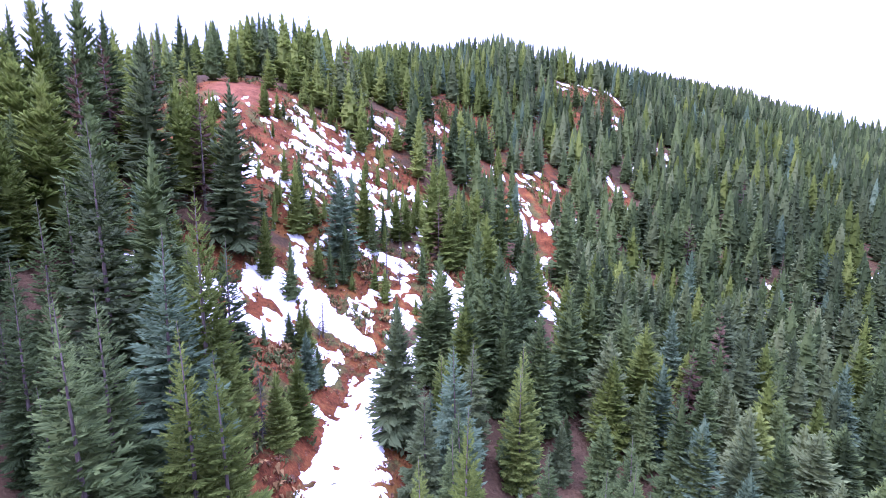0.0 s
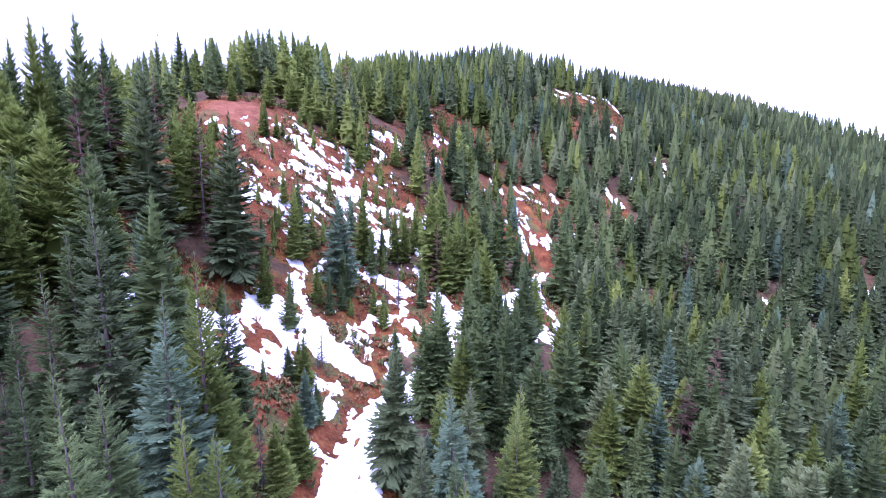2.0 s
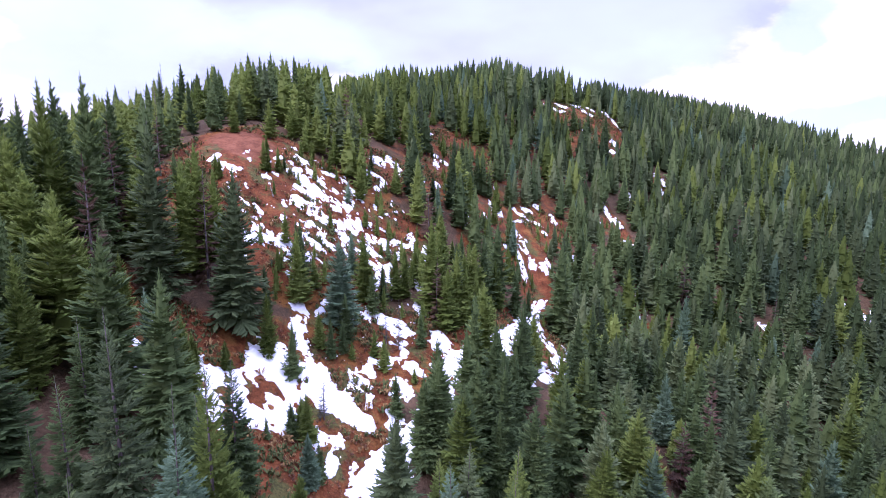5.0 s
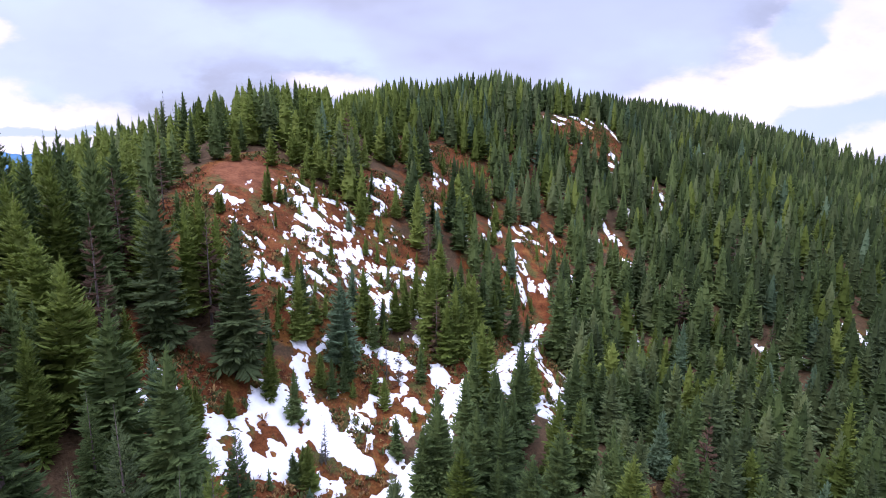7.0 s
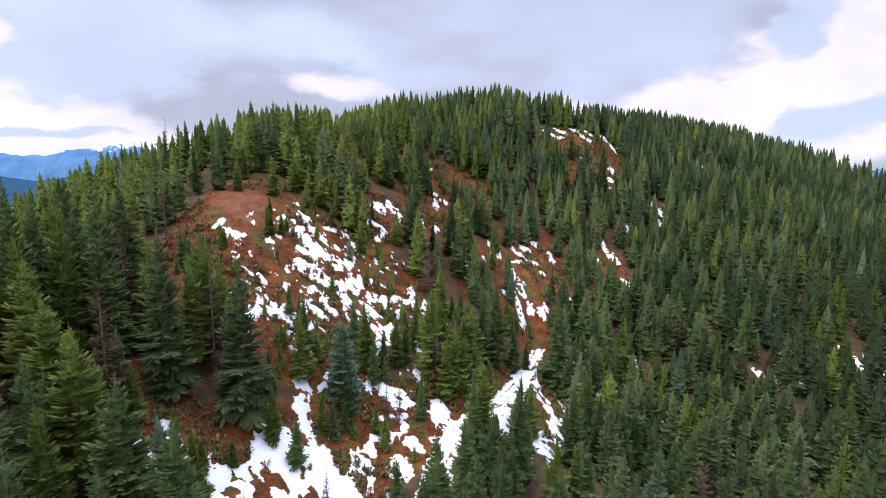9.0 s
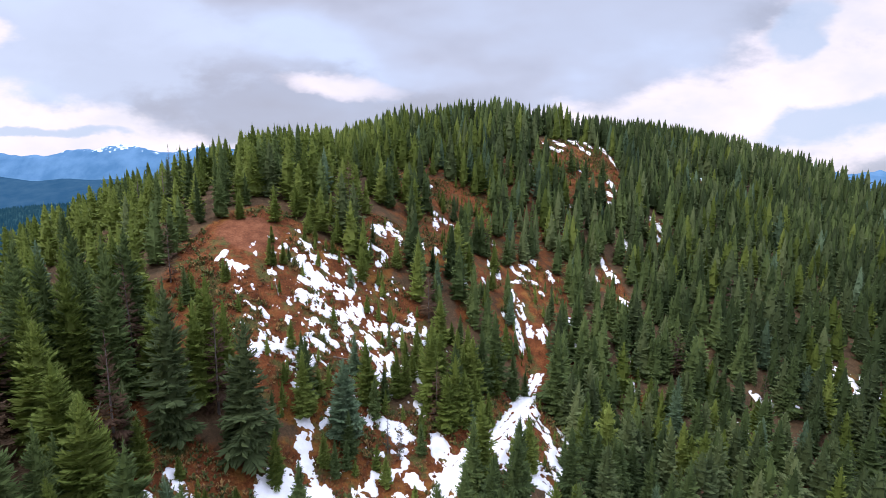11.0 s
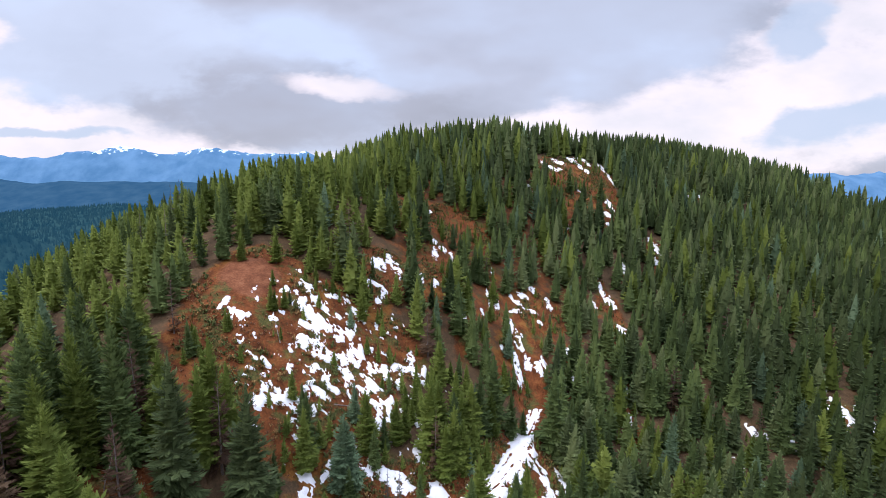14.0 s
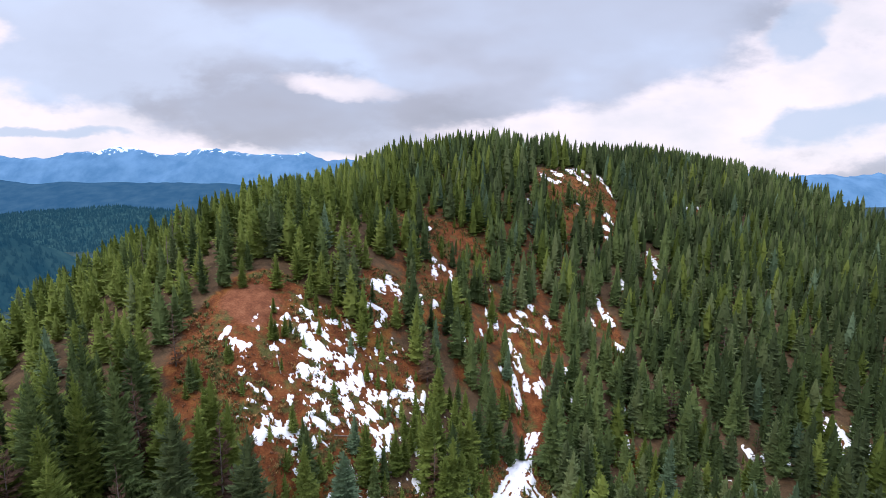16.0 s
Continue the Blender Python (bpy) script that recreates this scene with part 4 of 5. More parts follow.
# the snowy verges of the road, with young growth below them
ROADSIDE = [(12.5, 89.0, 2.4, 3.0), (17.0, 98.0, 3.2, 5.0), (23.0, 111.0, 2.2, 5.0), (25.0, 98.0, 3.0, 6.0)]
# young growth, lighter and lower
YOUNG = [(-6.0, 102.0, 14.0, 12.0), (8.0, 112.0, 11.0, 12.0), (-12.0, 84.0, 9.0, 8.0), (60.0, 112.0, 26.0, 16.0), (84.0, 112.0, 20.0, 12.0), (-36.0, 112.0, 14.0, 18.0), (24.0, 100.0, 7.0, 9.0)]


def share_standing(x, y):
    share = np.ones(np.shape(x))
    for cx, cy, rx, ry, turn, left in OPENINGS:
        a = radians(turn)
        dx, dy = (x - cx) * math.cos(a) + (y - cy) * math.sin(a), -(x - cx) * math.sin(a) + (y - cy) * math.cos(a)
        d = (dx / rx) ** 2 + (dy / ry) ** 2 + (value_noise(x, y, 6.0, 61) - 0.5) * 0.7
        share = np.where(d < 1, np.minimum(share, left), share)
    return share


def open_wood(x, y):
    """1 where the upper wood stands thin, with bracken between the trees."""
    return np.clip(1.6 - ((x - 18) / 46) ** 2 - ((y - 188) / 62) ** 2, 0, 1)


def low_growth(x, y):
    """How high a tree grows just below a clearing or a bank of snow; trees there are young."""
    most = np.full(np.shape(x), 99.0)
    for cx, cy, rx, ry in CLEARINGS + SNOW_UPPER + SNOW_GULLY + SNOW_SUMMIT + SNOW_EAST[:6] + ROADSIDE:
        d = math.hypot(cx, cy)
        ux, uy = -cx / d, -cy / d
        down = (x - cx) * ux + (y - cy) * uy
        aside = np.abs((x - cx) * uy - (y - cy) * ux)
        below = (down > -ry) & (down < 22) & (aside < rx + 0.4)
        most = np.where(below, np.minimum(most, 1.0 + 0.60 * np.maximum(down + 0.3 * ry, 0)), most)
    return most

# ---- ground ----
GX, GY = steps(-110.0, 170.0, 2.1, 4700.0), steps(10.0, 330.0, 2.1, 4700.0)
gx, gy = np.meshgrid(GX, GY)
verts, quads = sheet(GX, GY, land(gx, gy))
ground = tagged(new("ground", mesh_from("ground", verts, quads, [EARTH], True)), "steep hillside of red-brown earth and dead bracken", "ground", kind="structure")
# what grows on it: 1 bracken and bare earth, 0 needle litter under the trees
bare = np.mean([share_standing(gx + dx, gy + dy) for dx, dy in ((0, 0), (2.5, 0), (-2.5, 0), (0, 2.5), (0, -2.5))], 0)
bare = np.maximum(1.15 - bare * 1.1, np.clip(1.25 - low_growth(gx, gy) / 12, 0, 0.8))
bare = np.clip(np.maximum(bare, 0.46 * open_wood(gx, gy)), 0, 1) * (np.hypot(gx - 40, gy - 180) < 400)
soil = np.clip(1.3 - ((gx + 46.5) / 8.0) ** 2 - ((gy - 111) / 9.0) ** 2, 0, 1)
layer = ground.data.attributes.new("soil", "FLOAT", "POINT")
layer.data.foreach_set("value", soil.ravel().astype(np.float32))
layer = ground.data.attributes.new("bracken", "FLOAT", "POINT")
layer.data.foreach_set("value", bare.ravel().astype(np.float32))


def young_growth(x, y):
    young = np.zeros(np.shape(x))
    for cx, cy, rx, ry in YOUNG:
        young = np.maximum(young, 1.25 - ((x - cx) / rx) ** 2 - ((y - cy) / ry) ** 2)
    return np.clip(young, 0, 1)


def scatter(x0, x1, y0, y1, gap):
    """Feet of trees on a jittered net."""
    xs, ys = np.meshgrid(np.arange(x0, x1, gap), np.arange(y0, y1, gap))
    xs, ys = xs.ravel() + rng.uniform(-0.72, 0.72, xs.size) * gap, ys.ravel() + rng.uniform(-0.72, 0.72, ys.size) * gap
    return xs, ys


tx, ty = scatter(-135.0, 300.0, 14.0, 400.0, 4.55)
keep = rng.uniform(0, 1, tx.size) < share_standing(tx, ty) * np.clip(fractal(tx, ty, 22.0, 191, 2) * 1.5 + 0.22, np.where(ty < 115, 0.92, 0.6), 1.0)
off, along = road_offset(tx, ty)
keep &= (np.abs(off) > 3.2) | (along < 15)
limit = low_growth(tx, ty)
keep &= limit > 1.2
keep &= (snow_cover(tx, ty) < np.where(tx > 70, -0.25, 0.1)) | (rng.uniform(0, 1, tx.size) < 0.2)
keep &= rng.uniform(0, 1, tx.size) > 0.16 * open_wood(tx, ty)
keep &= np.hypot(tx, ty) > 15  # the camera rises through this gap
for x, y, hgt in planted:
    keep &= np.hypot(tx - x, ty - y) > 1.3 + hgt * (0.10 if hgt > 14 else 0.07)
tx, ty = tx[keep], ty[keep]
# seedlings and saplings in the openings and along their edges
sx, sy = scatter(-70.0, 120.0, 48.0, 300.0, 2.6)
bushy = np.clip(fractal(sx, sy, 11.0, 171, 3) * 3.4 - 1.25, 0.12, 0.8)
bushy = np.where((sx > 0) & (sy > 118), np.maximum(bushy, 0.62), np.where((sx > -46) & (sx < -8) & (sy > 74), np.maximum(bushy, 0.24), bushy))
thicket = np.clip(1.3 - ((sx - 74) / 38) ** 2 - ((sy - 112) / 15) ** 2, 0, 1) > 0.3
grow = (rng.uniform(0, 1, sx.size) < bushy * np.where(low_growth(sx, sy) < 9, 0.75, 0.62)) & ((share_standing(sx, sy) < 0.5) | (low_growth(sx, sy) < 9) | thicket) & (snow_cover(sx, sy) < 0.1) & (np.abs(road_offset(sx, sy)[0]) > 3.0)
stand = (1.2 - ((sx + 4) / 13) ** 2 - ((sy - 97) / 14) ** 2 > 0.15) & (rng.uniform(0, 1, sx.size) < 0.42) & (snow_cover(sx, sy) < 0.15) & (np.abs(road_offset(sx, sy)[0]) > 3.4)
grow |= stand
grow &= ((sx + 45) / 12) ** 2 + ((sy - 108) / 16) ** 2 > rng.uniform(0.5, 1.6, sx.size)
sx, sy = sx[grow], sy[grow]
elder = tx.size
tx, ty = np.concatenate([tx, sx]), np.concatenate([ty, sy])
sapling = np.arange(tx.size) >= elder
open_here = share_standing(tx, ty) < 0.45
young = young_growth(tx, ty)
th = 11.5 + 8.5 * fractal(tx, ty, 38.0, 71, 2) * rng.uniform(0.6, 1.25, tx.size) + rng.uniform(-1.5, 2.5, tx.size)
th = np.where(rng.uniform(0, 1, tx.size) < 0.24, th * rng.uniform(0.4, 0.8, tx.size), th)
th = th + np.clip((ty - 190) / 40, 0, 1) * 2.8
old = (((tx + 46) / 26) ** 2 + ((ty - 52) / 42) ** 2 < 1) & (rng.uniform(0, 1, tx.size) < 0.75)
th = np.where(old, rng.uniform(13.0, 20.0, tx.size), th)
th = th * (1 - young) + (np.where(tx > 28, 9.5, 6.0) + 5.0 * rng.uniform(0, 1, tx.size)) * young
th = np.where(open_here, 1.2 + np.where(ty > 160, 12.0, 6.5) * rng.uniform(0, 1, tx.size) ** 1.4, th)
th = th * (1 - 0.08 * open_wood(tx, ty)) - 3.5 * np.clip(1.5 - ((tx + 82) / 36) ** 2 - ((ty - 108) / 46) ** 2, 0, 1) + 2.0 * np.clip(1.4 - ((tx + 22) / 42) ** 2 - ((ty - 150) / 24) ** 2, 0, 1)
th = np.where((ty < 35) & (tx > -10), np.minimum(th, 12.0), th)
th = np.minimum(th, low_growth(tx, ty) * rng.uniform(0.75, 1.1, tx.size))
th = np.where(sapling, np.minimum(0.9 + 4.6 * rng.uniform(0, 1, tx.size) ** 2, low_growth(tx, ty) + 0.8), th)
th = np.where(sapling & (tx > 0) & (ty > 118), np.minimum(1.5 + 6.0 * rng.uniform(0, 1, tx.size) ** 1.3, low_growth(tx, ty) + 0.8), th)
th = np.where(sapling & (1.2 - ((tx + 4) / 13) ** 2 - ((ty - 97) / 14) ** 2 > 0.15), np.minimum(2.5 + 5.5 * rng.uniform(0, 1, tx.size), low_growth(tx, ty) + 0.8), th)
roll = rng.uniform(0, 1, tx.size) + (fractal(tx, ty, 30.0, 81, 2) - 0.5) * 0.9
ts = np.select([roll < 0.16, roll < 0.24, roll < 0.74, roll < 0.90], [2, 3, 0, 2], 0)
east = np.select([roll < 0.05, roll < 0.26, roll < 0.76, roll < 0.90], [2, 3, 0, 3], 0)
ts = np.where(tx > 28, east, ts)
ts = np.where((young > 0.3) & (rng.uniform(0, 1, tx.size) < np.where(tx < 28, 0.85, 0.25)), 2, ts)
ts = np.where(open_here & (rng.uniform(0, 1, tx.size) < 0.6), 2, ts)
ts = np.where(sapling & (rng.uniform(0, 1, tx.size) < np.where(tx < 28, 0.75, 0.3)), 2, ts)
ts = np.where((tx < -18) & (rng.uniform(0, 1, tx.size) < np.where(ty > 40, 0.62, 0.15)), 2, ts)
ts = np.where((tx < -18) & (ty < 42) & (rng.uniform(0, 1, tx.size) < 0.8), 0, ts)
ts = np.where(rng.uniform(0, 1, tx.size) < 0.035, 1, ts)
ts = np.where(rng.uniform(0, 1, tx.size) < np.where((tx < -35) & (ty < 100), 0.06, 0.007), 4, ts)
ts = np.where(open_here & (rng.uniform(0, 1, tx.size) < 0.12), 5, ts)

# the trees nearest the lower end of the road stand one by one; the rest is one wood
order = np.argsort(np.hypot(tx + 4, (ty - 55) * 0.75) + sapling * 900)
single = order[: 300 - len(planted)]
for i in single:
    plant(float(tx[i]), float(ty[i]), float(th[i]), int(ts[i]), 2 if math.hypot(tx[i], ty[i]) < 47 else 0 if ty[i] < 60 else 1, float(rng.uniform(0.9, 1.15)))
rest = np.ones(tx.size, bool)
rest[single] = False


# tint by tree; shade of the east slope painted in, western trees lighter
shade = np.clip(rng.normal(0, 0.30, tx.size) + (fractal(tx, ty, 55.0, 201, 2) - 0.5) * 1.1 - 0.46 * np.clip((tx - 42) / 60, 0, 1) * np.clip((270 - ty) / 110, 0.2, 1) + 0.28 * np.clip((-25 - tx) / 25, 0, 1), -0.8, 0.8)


def wood(name, mask, habits, label, trunks=True):
    """Many conifers in one mesh: crowns of all species, and plain trunks."""
    V, T, M, H, total = [], [], [], [], 0
    for sp in range(6):
        for v in range(3):
            pick = np.flatnonzero(mask & (ts == sp) & (np.arange(tx.size) % 3 == v))
            if not len(pick):
                continue
            vs, tr = habits(sp, v)
            mats = np.full(len(tr), sp)
            if trunks:
                stem = np.array([(0.012, 0, -0.04), (-0.006, 0.010, -0.04), (-0.006, -0.010, -0.04), (0, 0, 0.8)])
                tr = np.vstack([tr, np.array([(0, 1, 3), (1, 2, 3), (2, 0, 3)]) + len(vs)])
                vs = np.vstack([vs, stem])
                mats = np.concatenate([mats, (6, 6, 6)])
            a = rng.uniform(0, 6.283, len(pick))
            wide = th[pick] * rng.uniform(0.88, 1.25, len(pick))
            co, si = np.cos(a) * wide, np.sin(a) * wide
            lean = rng.uniform(-0.025, 0.025, (2, len(pick)))
            px = vs[None, :, 0] * co[:, None] - vs[None, :, 1] * si[:, None] + tx[pick][:, None] + lean[0][:, None] * vs[None, :, 2] * th[pick][:, None]
            py = vs[None, :, 0] * si[:, None] + vs[None, :, 1] * co[:, None] + ty[pick][:, None] + lean[1][:, None] * vs[None, :, 2] * th[pick][:, None]
            pz = vs[None, :, 2] * th[pick][:, None] + land(tx[pick], ty[pick])[:, None] - 0.05
            V.append(np.stack([px, py, pz], 2).reshape(-1, 3))
            T.append((tr[None] + (np.arange(len(pick)) * len(vs))[:, None, None] + total).reshape(-1, 3))
            M.append(np.tile(mats, len(pick)))
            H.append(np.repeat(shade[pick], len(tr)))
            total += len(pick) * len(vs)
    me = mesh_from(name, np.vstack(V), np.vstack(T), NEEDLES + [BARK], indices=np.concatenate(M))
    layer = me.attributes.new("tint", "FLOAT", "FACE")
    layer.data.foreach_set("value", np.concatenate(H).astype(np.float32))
    return tagged(new(name, me), label, "forest", kind="stuff")


def wood_crown(boughs, fronds, seed, broad, core, sides, rings, slender=1.0):
    """A maker of crowns for one depth of the woods."""
    def make(sp, v):
        width, low, droop, ragged = HABITS[sp]
        thin = sp >= 4
        return crown_template(boughs // 2 if thin else boughs, fronds, width * slender * (1.0 + 0.08 * v), low, droop, ragged * 0.7, seed + 10 * sp + v, broad * (0.6 if sp == 5 else 0.85 if thin else 1.0), 0.0 if thin else core, sides, rings)
    return make


near_crown = wood_crown(185, 10, 1200, 0.64, 0.38, 7, 7, 0.95)
close_crown = wood_crown(130, 6, 1500, 0.84, 0.46, 7, 6, 0.95)
middle_crown = wood_crown(80, 3, 2000, 1.2, 0.55, 6, 5, 0.92)
far_crown = wood_crown(54, 2, 3000, 1.3, 0.60, 6, 4, 0.88)
young_crown = wood_crown(40, 2, 3200, 1.3, 0.50, 5, 3, 0.95)
crest_crown = wood_crown(38, 1, 3500, 1.5, 0.62, 5, 4, 0.88)
back_crown = wood_crown(12, 1, 4000, 1.6, 0.75, 5, 2, 0.88)


# trees on the far sides of the crests, out of sight of this slope
tz = land(tx, ty) + th
behind = np.zeros(tx.size, bool)
for s in np.linspace(0.3, 0.97, 40):
    behind |= 112 + (tz + 1.0 - 112) * s < land(tx * s, ty * s) + 7.0 * (s < 0.93)
away = np.hypot(tx, ty)
behind |= (np.abs(tx) > 1.12 * ty + 14) | (ty > 385)  # and those beside and beyond it
wood("forest", rest & ~behind & ~sapling & (away < 74), near_crown, "dark green conifers of mixed height on the lowest slope")
wood("forest", rest & ~behind & ~sapling & (away >= 74) & (away < 105), close_crown, "dense dark green conifers at the foot of the hill")
wood("forest", rest & ~behind & ~sapling & (away >= 105) & (away < 170), middle_crown, "dense dark green conifers covering the lower hillside")
wood("young_forest", rest & ~behind & sapling, young_crown, "yellow-green conifer saplings scattered over the clearings", False)
wood("forest", rest & ~behind & ~sapling & (away >= 170) & (away < 245), far_crown, "dense dark green conifers covering the upper hillside")
wood("forest", rest & ~behind & ~sapling & (away >= 245), crest_crown, "dark green conifers standing close along the crest")
wood("forest", rest & behind, back_crown, "dark conifers on the far side of the ridge")


# ---- the distance ----
def ridge_sheet(name, along, depth, crest, foot, mat, label, seed, rough):
    """A range of hills: a rounded crest line along x, falling to its foot on both sides."""
    t = np.linspace(-1.0, 1.0, 27)
    xs = np.arange(along[0], along[1], along[2])
    gx, gt = np.meshgrid(xs, t)
    top = crest(gx)
    spur = fractal(gx, gt * 900, 420, seed, 5, 0.55) - 0.5
    z = foot + (top - foot) * np.clip((1 - np.abs(gt) ** 1.3) * (1 + rough * spur), 0, None) + (1 - np.abs(gt)) * rough * 30 * spur
    y = depth[0] + gt * depth[1]
    w = len(xs)
    i = (np.arange(len(t) - 1)[:, None] * w + np.arange(w - 1)[None]).ravel()
    me = mesh_from(name, np.stack([gx.ravel(), y.ravel(), z.ravel()], 1), np.stack([i, i + 1, i + w + 1, i + w], 1), [mat], True)
    return tagged(new(name, me), label, "backdrop", kind="structure")


def far_crest(x):
    left = 325 + 80 * (fractal(x, 0 * x, 760, 7, 4, 0.42) - 0.3)
    ease = np.clip((x + 1300) / 1500, 0, 1)
    return left * (1 - ease) + (150 + 30 * (fractal(x, 0 * x, 600, 9, 3) - 0.5)) * ease


def long_crest(x):
    return 62 + 26 * (fractal(x, 0 * x, 900, 13, 4) - 0.5) + 90 * np.clip((-x - 3050) / 900, 0, 1) - 130 * np.clip((x + 1000) / 1500, 0, 1)


def near_crest(x):
    return -8 - 80 * ((x + 1330) / 700.0) ** 2 + 14 * (fractal(x, 0 * x, 160, 17, 3) - 0.5)


ridge_sheet("backdrop_mountains", (-4600, 4400, 22), (4330, 420), far_crest, -160, FAR_MOUNTAINS, "far mountain range, blue with painted haze, snow on its crest", 21, 0.4)
ridge_sheet("backdrop_long_hill", (-4200, 600, 30), (3350, 600), long_crest, -160, FAR_HILL, "long dark wooded hill across the valley, blue with painted haze", 25, 0.3)
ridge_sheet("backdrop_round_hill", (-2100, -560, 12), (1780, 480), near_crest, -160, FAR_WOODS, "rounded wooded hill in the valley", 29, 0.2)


def side_crest(x):
    return -8 + 28 * np.clip((-x - 880) / 260, 0, 1) - 190 * np.clip((x + 900) / 190, 0, 1) + 10 * (fractal(x, 0 * x, 120, 19, 3) - 0.5)


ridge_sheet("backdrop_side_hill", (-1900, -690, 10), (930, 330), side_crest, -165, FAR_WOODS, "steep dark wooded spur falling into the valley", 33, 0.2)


def far_trees(crest, x0, x1, middle, deep, foot, seed, count, label):
    """The woods on a far hill: small pointed crowns."""
    r = np.random.default_rng(seed)
    x, t = r.uniform(x0, x1, count), r.uniform(-1.0, 0.25, count)
    top = crest(x)
    spur = fractal(x, t * 900, 420, seed, 5, 0.55) - 0.5
    z = foot + (top - foot) * np.clip((1 - np.abs(t) ** 1.3) * (1 + 0.2 * spur), 0, None) + (1 - np.abs(t)) * 0.2 * 30 * spur
    y, hgt = middle + t * deep, r.uniform(7, 17, count)
    ring = np.array([(math.cos(k * 1.2566), math.sin(k * 1.2566)) for k in range(5)])
    V = np.zeros((count, 6, 3))
    V[:, :5, 0], V[:, :5, 1], V[:, :5, 2] = x[:, None] + ring[None, :, 0] * hgt[:, None] * 0.24, y[:, None] + ring[None, :, 1] * hgt[:, None] * 0.24, z[:, None] - 1
    V[:, 5, 0], V[:, 5, 1], V[:, 5, 2] = x, y, z + hgt
    f = np.array([(k, (k + 1) % 5, 5) for k in range(5)])
    T = f[None] + (np.arange(count) * 6)[:, None, None]
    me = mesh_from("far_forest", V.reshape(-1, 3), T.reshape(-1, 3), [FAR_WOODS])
    return tagged(new("far_forest", me), label, "forest", kind="stuff")


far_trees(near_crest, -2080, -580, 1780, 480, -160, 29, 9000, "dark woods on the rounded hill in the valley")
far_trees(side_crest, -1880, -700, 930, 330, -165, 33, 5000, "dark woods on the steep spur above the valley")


# ---- brush on the open ground ----
def tuft_template(seed, blades, spread):
    """A low tuft: stiff blades fanning up and out, each a bent triangle pair."""
    r = np.random.default_rng(seed)
    verts, tris = [], []
    for k in range(blades):
        a = 2.4 * k + r.uniform(-0.4, 0.4)
        out, side = np.array((math.cos(a), math.sin(a), 0)), np.array((-math.sin(a), math.cos(a), 0))
        l, w = r.uniform(0.5, 1.0) * spread, r.uniform(0.10, 0.2)
        mid = out * l * 0.55 + np.array((0, 0, r.uniform(0.45, 0.9)))
        tip = out * l + np.array((0, 0, r.uniform(0.2, 1.0)))
        n0 = len(verts)
        verts += [np.zeros(3) - np.array((0, 0, 0.15)), mid - side * w, mid + side * w, tip]
        tris += [(n0, n0 + 1, n0 + 2), (n0 + 1, n0 + 3, n0 + 2)]
    return np.array(verts), np.array(tris)


def brush(name, mats, count, low, high, label, seed, want):
    """Tufts strewn over the openings."""
    r = np.random.default_rng(seed)
    x, y = r.uniform(-60, 110, count * 12), r.uniform(30, 300, count * 12)
    good = (share_standing(x, y) < 0.5) & (snow_cover(x, y) < 0.05) & (r.uniform(0, 1, x.size) < want(x, y)) & (np.abs(road_offset(x, y)[0]) > 2.0) & (((x + 45.5) / 9) ** 2 + ((y - 109) / 11.5) ** 2 > r.uniform(0.6, 1.5, x.size))
    x, y = x[good][:count], y[good][:count]
    size, turn, kind = r.uniform(low, high, x.size), r.uniform(0, 6.283, x.size), r.integers(0, len(mats), x.size)
    V, T, M, total = [], [], [], 0
    for k in range(4):
        vs, tr = tuft_template(seed + k, 4 + k, 0.9)
        p = np.flatnonzero(np.arange(x.size) % 4 == k)
        co, si = np.cos(turn[p]) * size[p], np.sin(turn[p]) * size[p]
        px = vs[None, :, 0] * co[:, None] - vs[None, :, 1] * si[:, None] + x[p][:, None]
        py = vs[None, :, 0] * si[:, None] + vs[None, :, 1] * co[:, None] + y[p][:, None]
        pz = vs[None, :, 2] * size[p][:, None] + land(x[p], y[p])[:, None]
        V.append(np.stack([px, py, pz], 2).reshape(-1, 3))
        T.append((tr[None] + (np.arange(len(p)) * len(vs))[:, None, None] + total).reshape(-1, 3))
        M.append(np.repeat(kind[p], len(tr)))
        total += len(p) * len(vs)
    me = mesh_from(name, np.vstack(V), np.vstack(T), mats, indices=np.concatenate(M))
    return tagged(new(name, me), label, "brush", kind="stuff")


brush("dry_brush", [SHRUB, OCHRE_SHRUB, SHRUB], 7500, 0.2, 0.6, "rust-brown and ochre dead bracken on the open slope", 501, lambda x, y: value_noise(x, y, 7.0, 91))
brush("green_brush", [GREEN_SHRUB, GREEN_SHRUB, OCHRE_SHRUB], 8500, 0.3, 1.2, "low green brush dotted over the open slope", 601, lambda x, y: np.clip(fractal(x, y, 6.0, 95, 3) * 4.0 - 1.75, 0, 1))


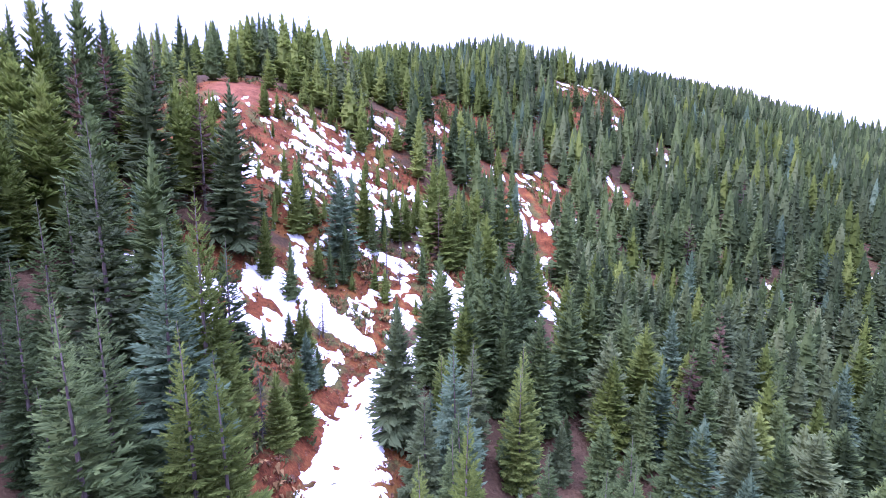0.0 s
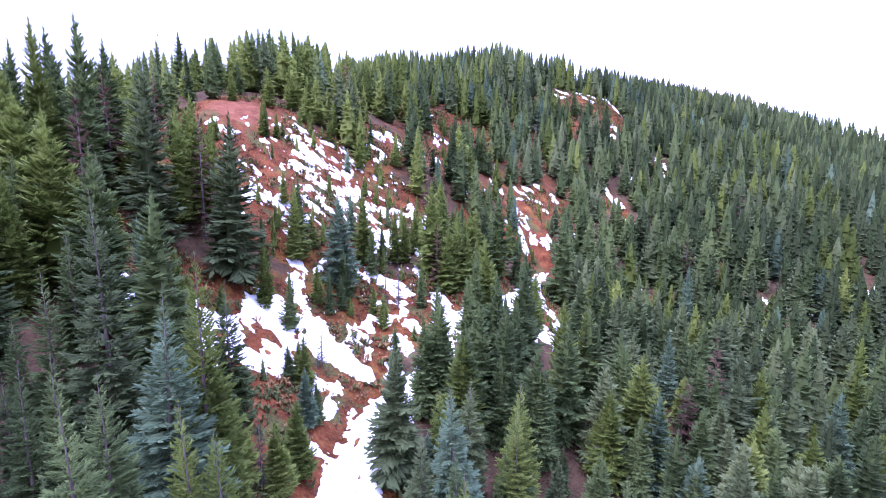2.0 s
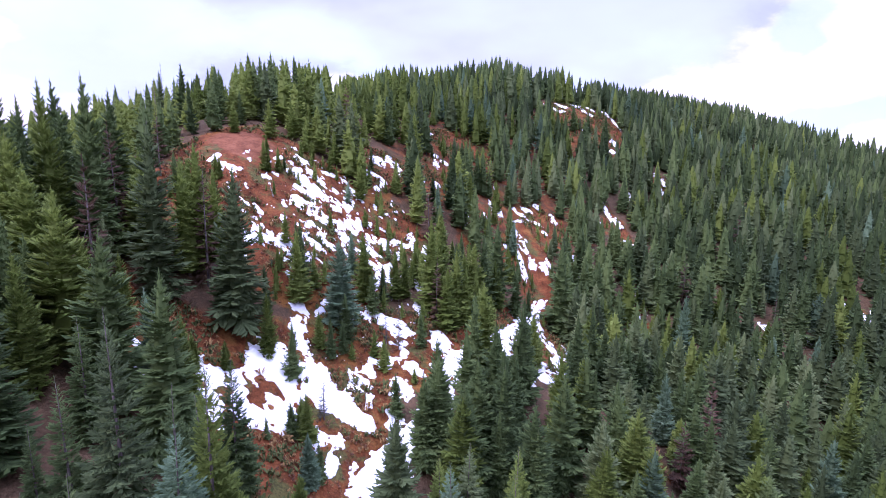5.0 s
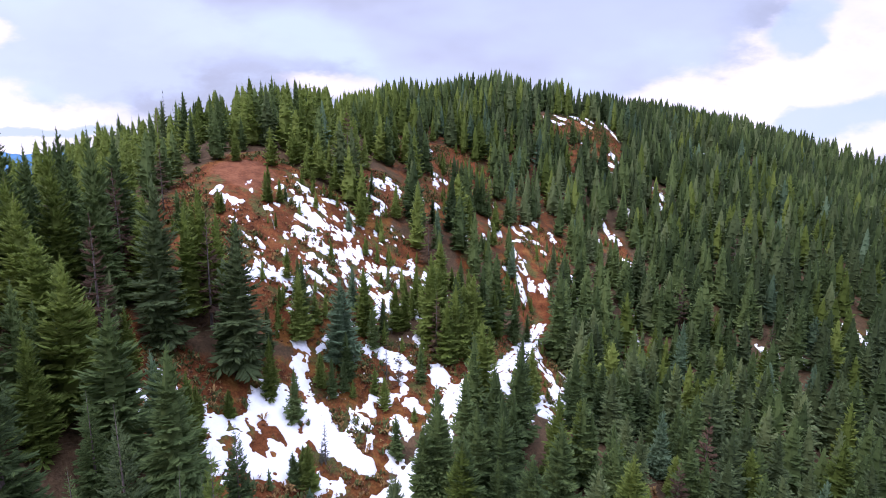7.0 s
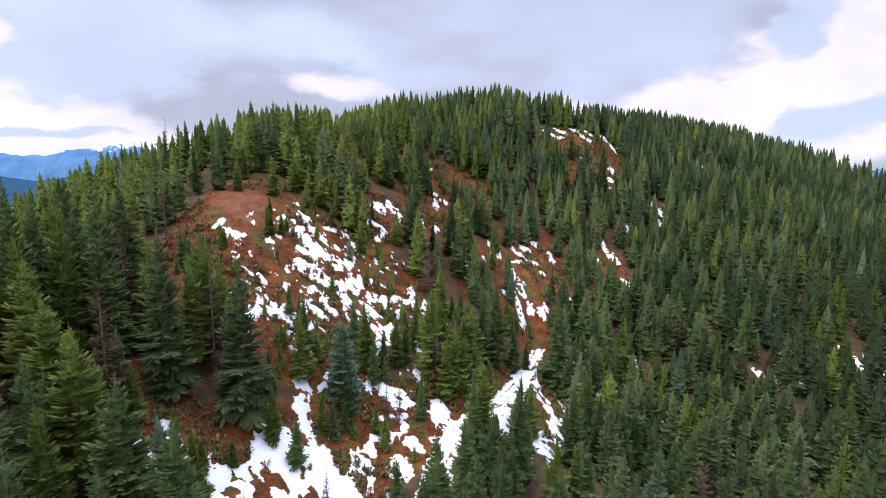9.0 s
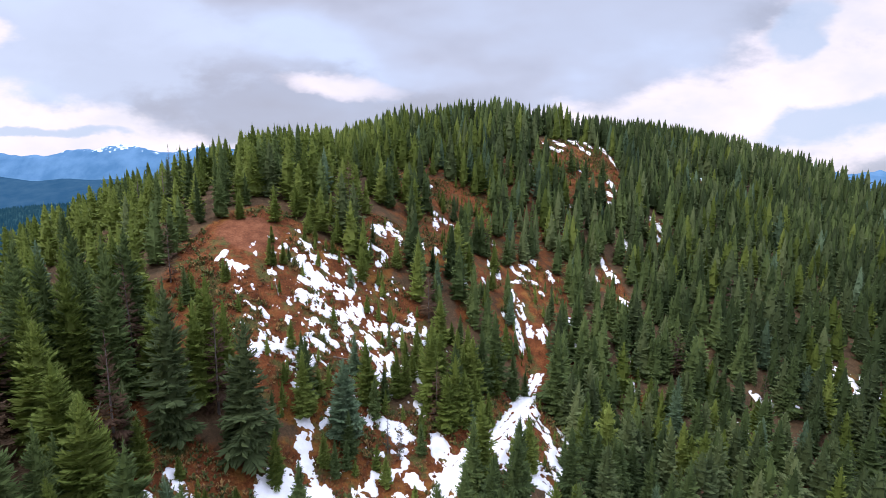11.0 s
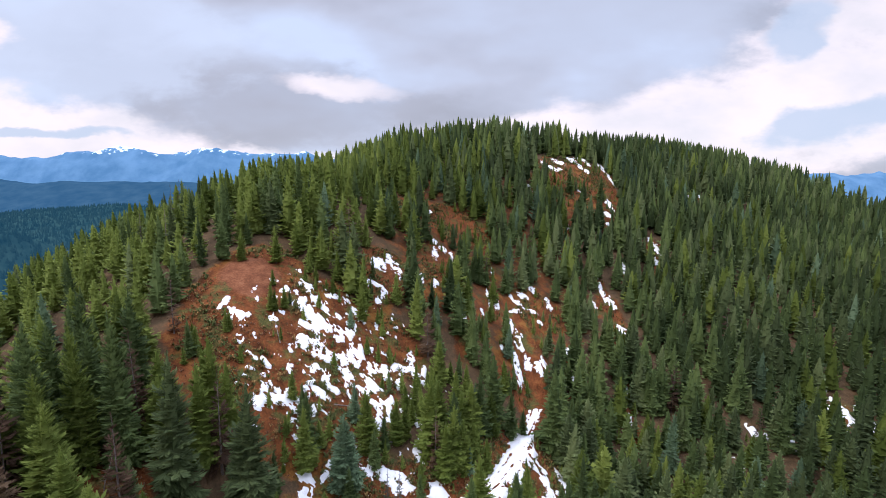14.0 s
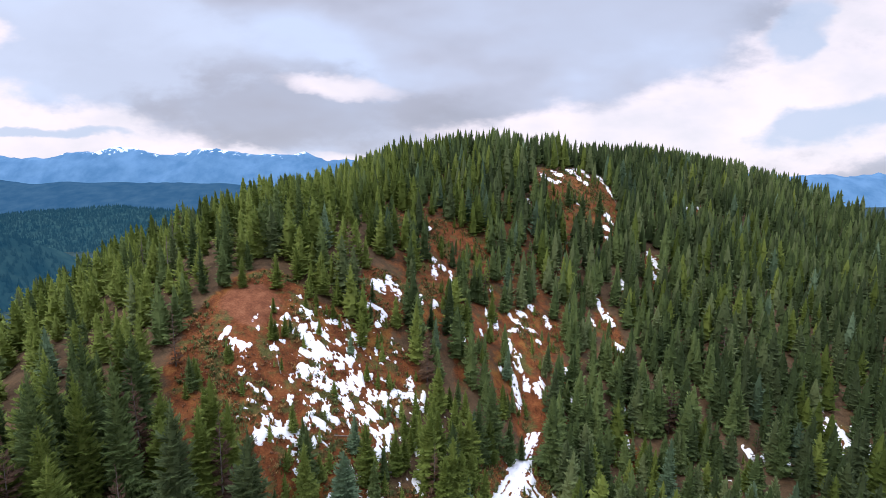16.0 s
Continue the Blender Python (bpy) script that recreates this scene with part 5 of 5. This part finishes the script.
# ---- fallen and standing dead wood ----
def pole(name, points, radius, parent=None):
    """A tapering, slightly crooked round pole through points."""
    bm = bmesh.new()
    rings, sides = [], 7
    for i, p in enumerate(points):
        q = Vector(points[min(i + 1, len(points) - 1)]) - Vector(points[max(i - 1, 0)])
        m = q.to_track_quat("Z", "Y").to_matrix()
        rad = radius * (1 - 0.75 * i / (len(points) - 1))
        rings.append([bm.verts.new(Vector(p) + m @ Vector((math.cos(6.2832 * k / sides) * rad, math.sin(6.2832 * k / sides) * rad, 0))) for k in range(sides)])
    for a, b in zip(rings, rings[1:]):
        for k in range(sides):
            bm.faces.new((a[k], a[(k + 1) % sides], b[(k + 1) % sides], b[k]))
    bm.faces.new(rings[0][::-1])
    bm.faces.new(rings[-1])
    me = bpy.data.meshes.new(name)
    bm.to_mesh(me)
    bm.free()
    me.materials.append(DEADWOOD)
    ob = new(name, me)
    ob.parent = parent
    return ob


def snag(x, y, height, lean_x, lean_y, label):
    """A dead stem, barkless, with broken boughs."""
    foot = new("dead_snag")
    foot.location = (x, y, float(land(x, y)) - 0.1)
    r = random.Random(int(x * 10))
    line = [(lean_x * t ** 1.2 + r.uniform(-0.06, 0.06), lean_y * t + r.uniform(-0.06, 0.06), height * t) for t in (0, 0.2, 0.4, 0.6, 0.8, 1.0)]
    pole("stem", line, 0.007 * height + 0.05, foot)
    for k in range(7):
        t = r.uniform(0.3, 0.95)
        at = (lean_x * t ** 1.2, lean_y * t, height * t)
        a, l = r.uniform(0, 6.28), height * r.uniform(0.06, 0.14)
        pole("bough", [at, (at[0] + math.cos(a) * l * 0.6, at[1] + math.sin(a) * l * 0.6, at[2] + 0.1 * l), (at[0] + math.cos(a) * l, at[1] + math.sin(a) * l, at[2] - 0.15 * l)], 0.035, foot)
    return tagged(foot, label, "dead tree", "dead stems")


snag(-46.6, 57.6, 6.5, 1.6, 0.8, "pale leaning dead stem on bare red ground")
snag(-71.0, 118.0, 13.0, 0.3, 0.2, "bare grey dead stem standing on the crest")


def log(x, y, length, turn, radius):
    a = radians(turn)
    pts = []
    for t in (-0.5, -0.25, 0, 0.25, 0.5):
        px, py = x + math.cos(a) * length * t, y + math.sin(a) * length * t
        pts.append((px - x, py - y, float(land(px, py)) + radius * 0.8))
    ob = pole("fallen_log", pts, radius)
    ob.location = (x, y, 0)
    return tagged(ob, "weathered fallen log lying on the slope", "log", "fallen logs")


for spec in ((-20.0, 93.0, 6.0, 35, 0.16), (-36.0, 98.0, 4.5, 120, 0.14), (3.5, 80.0, 5.0, 60, 0.16), (-12.5, 66.0, 3.5, 20, 0.13), (20.5, 104.5, 4.0, 80, 0.13)):
    log(*spec)
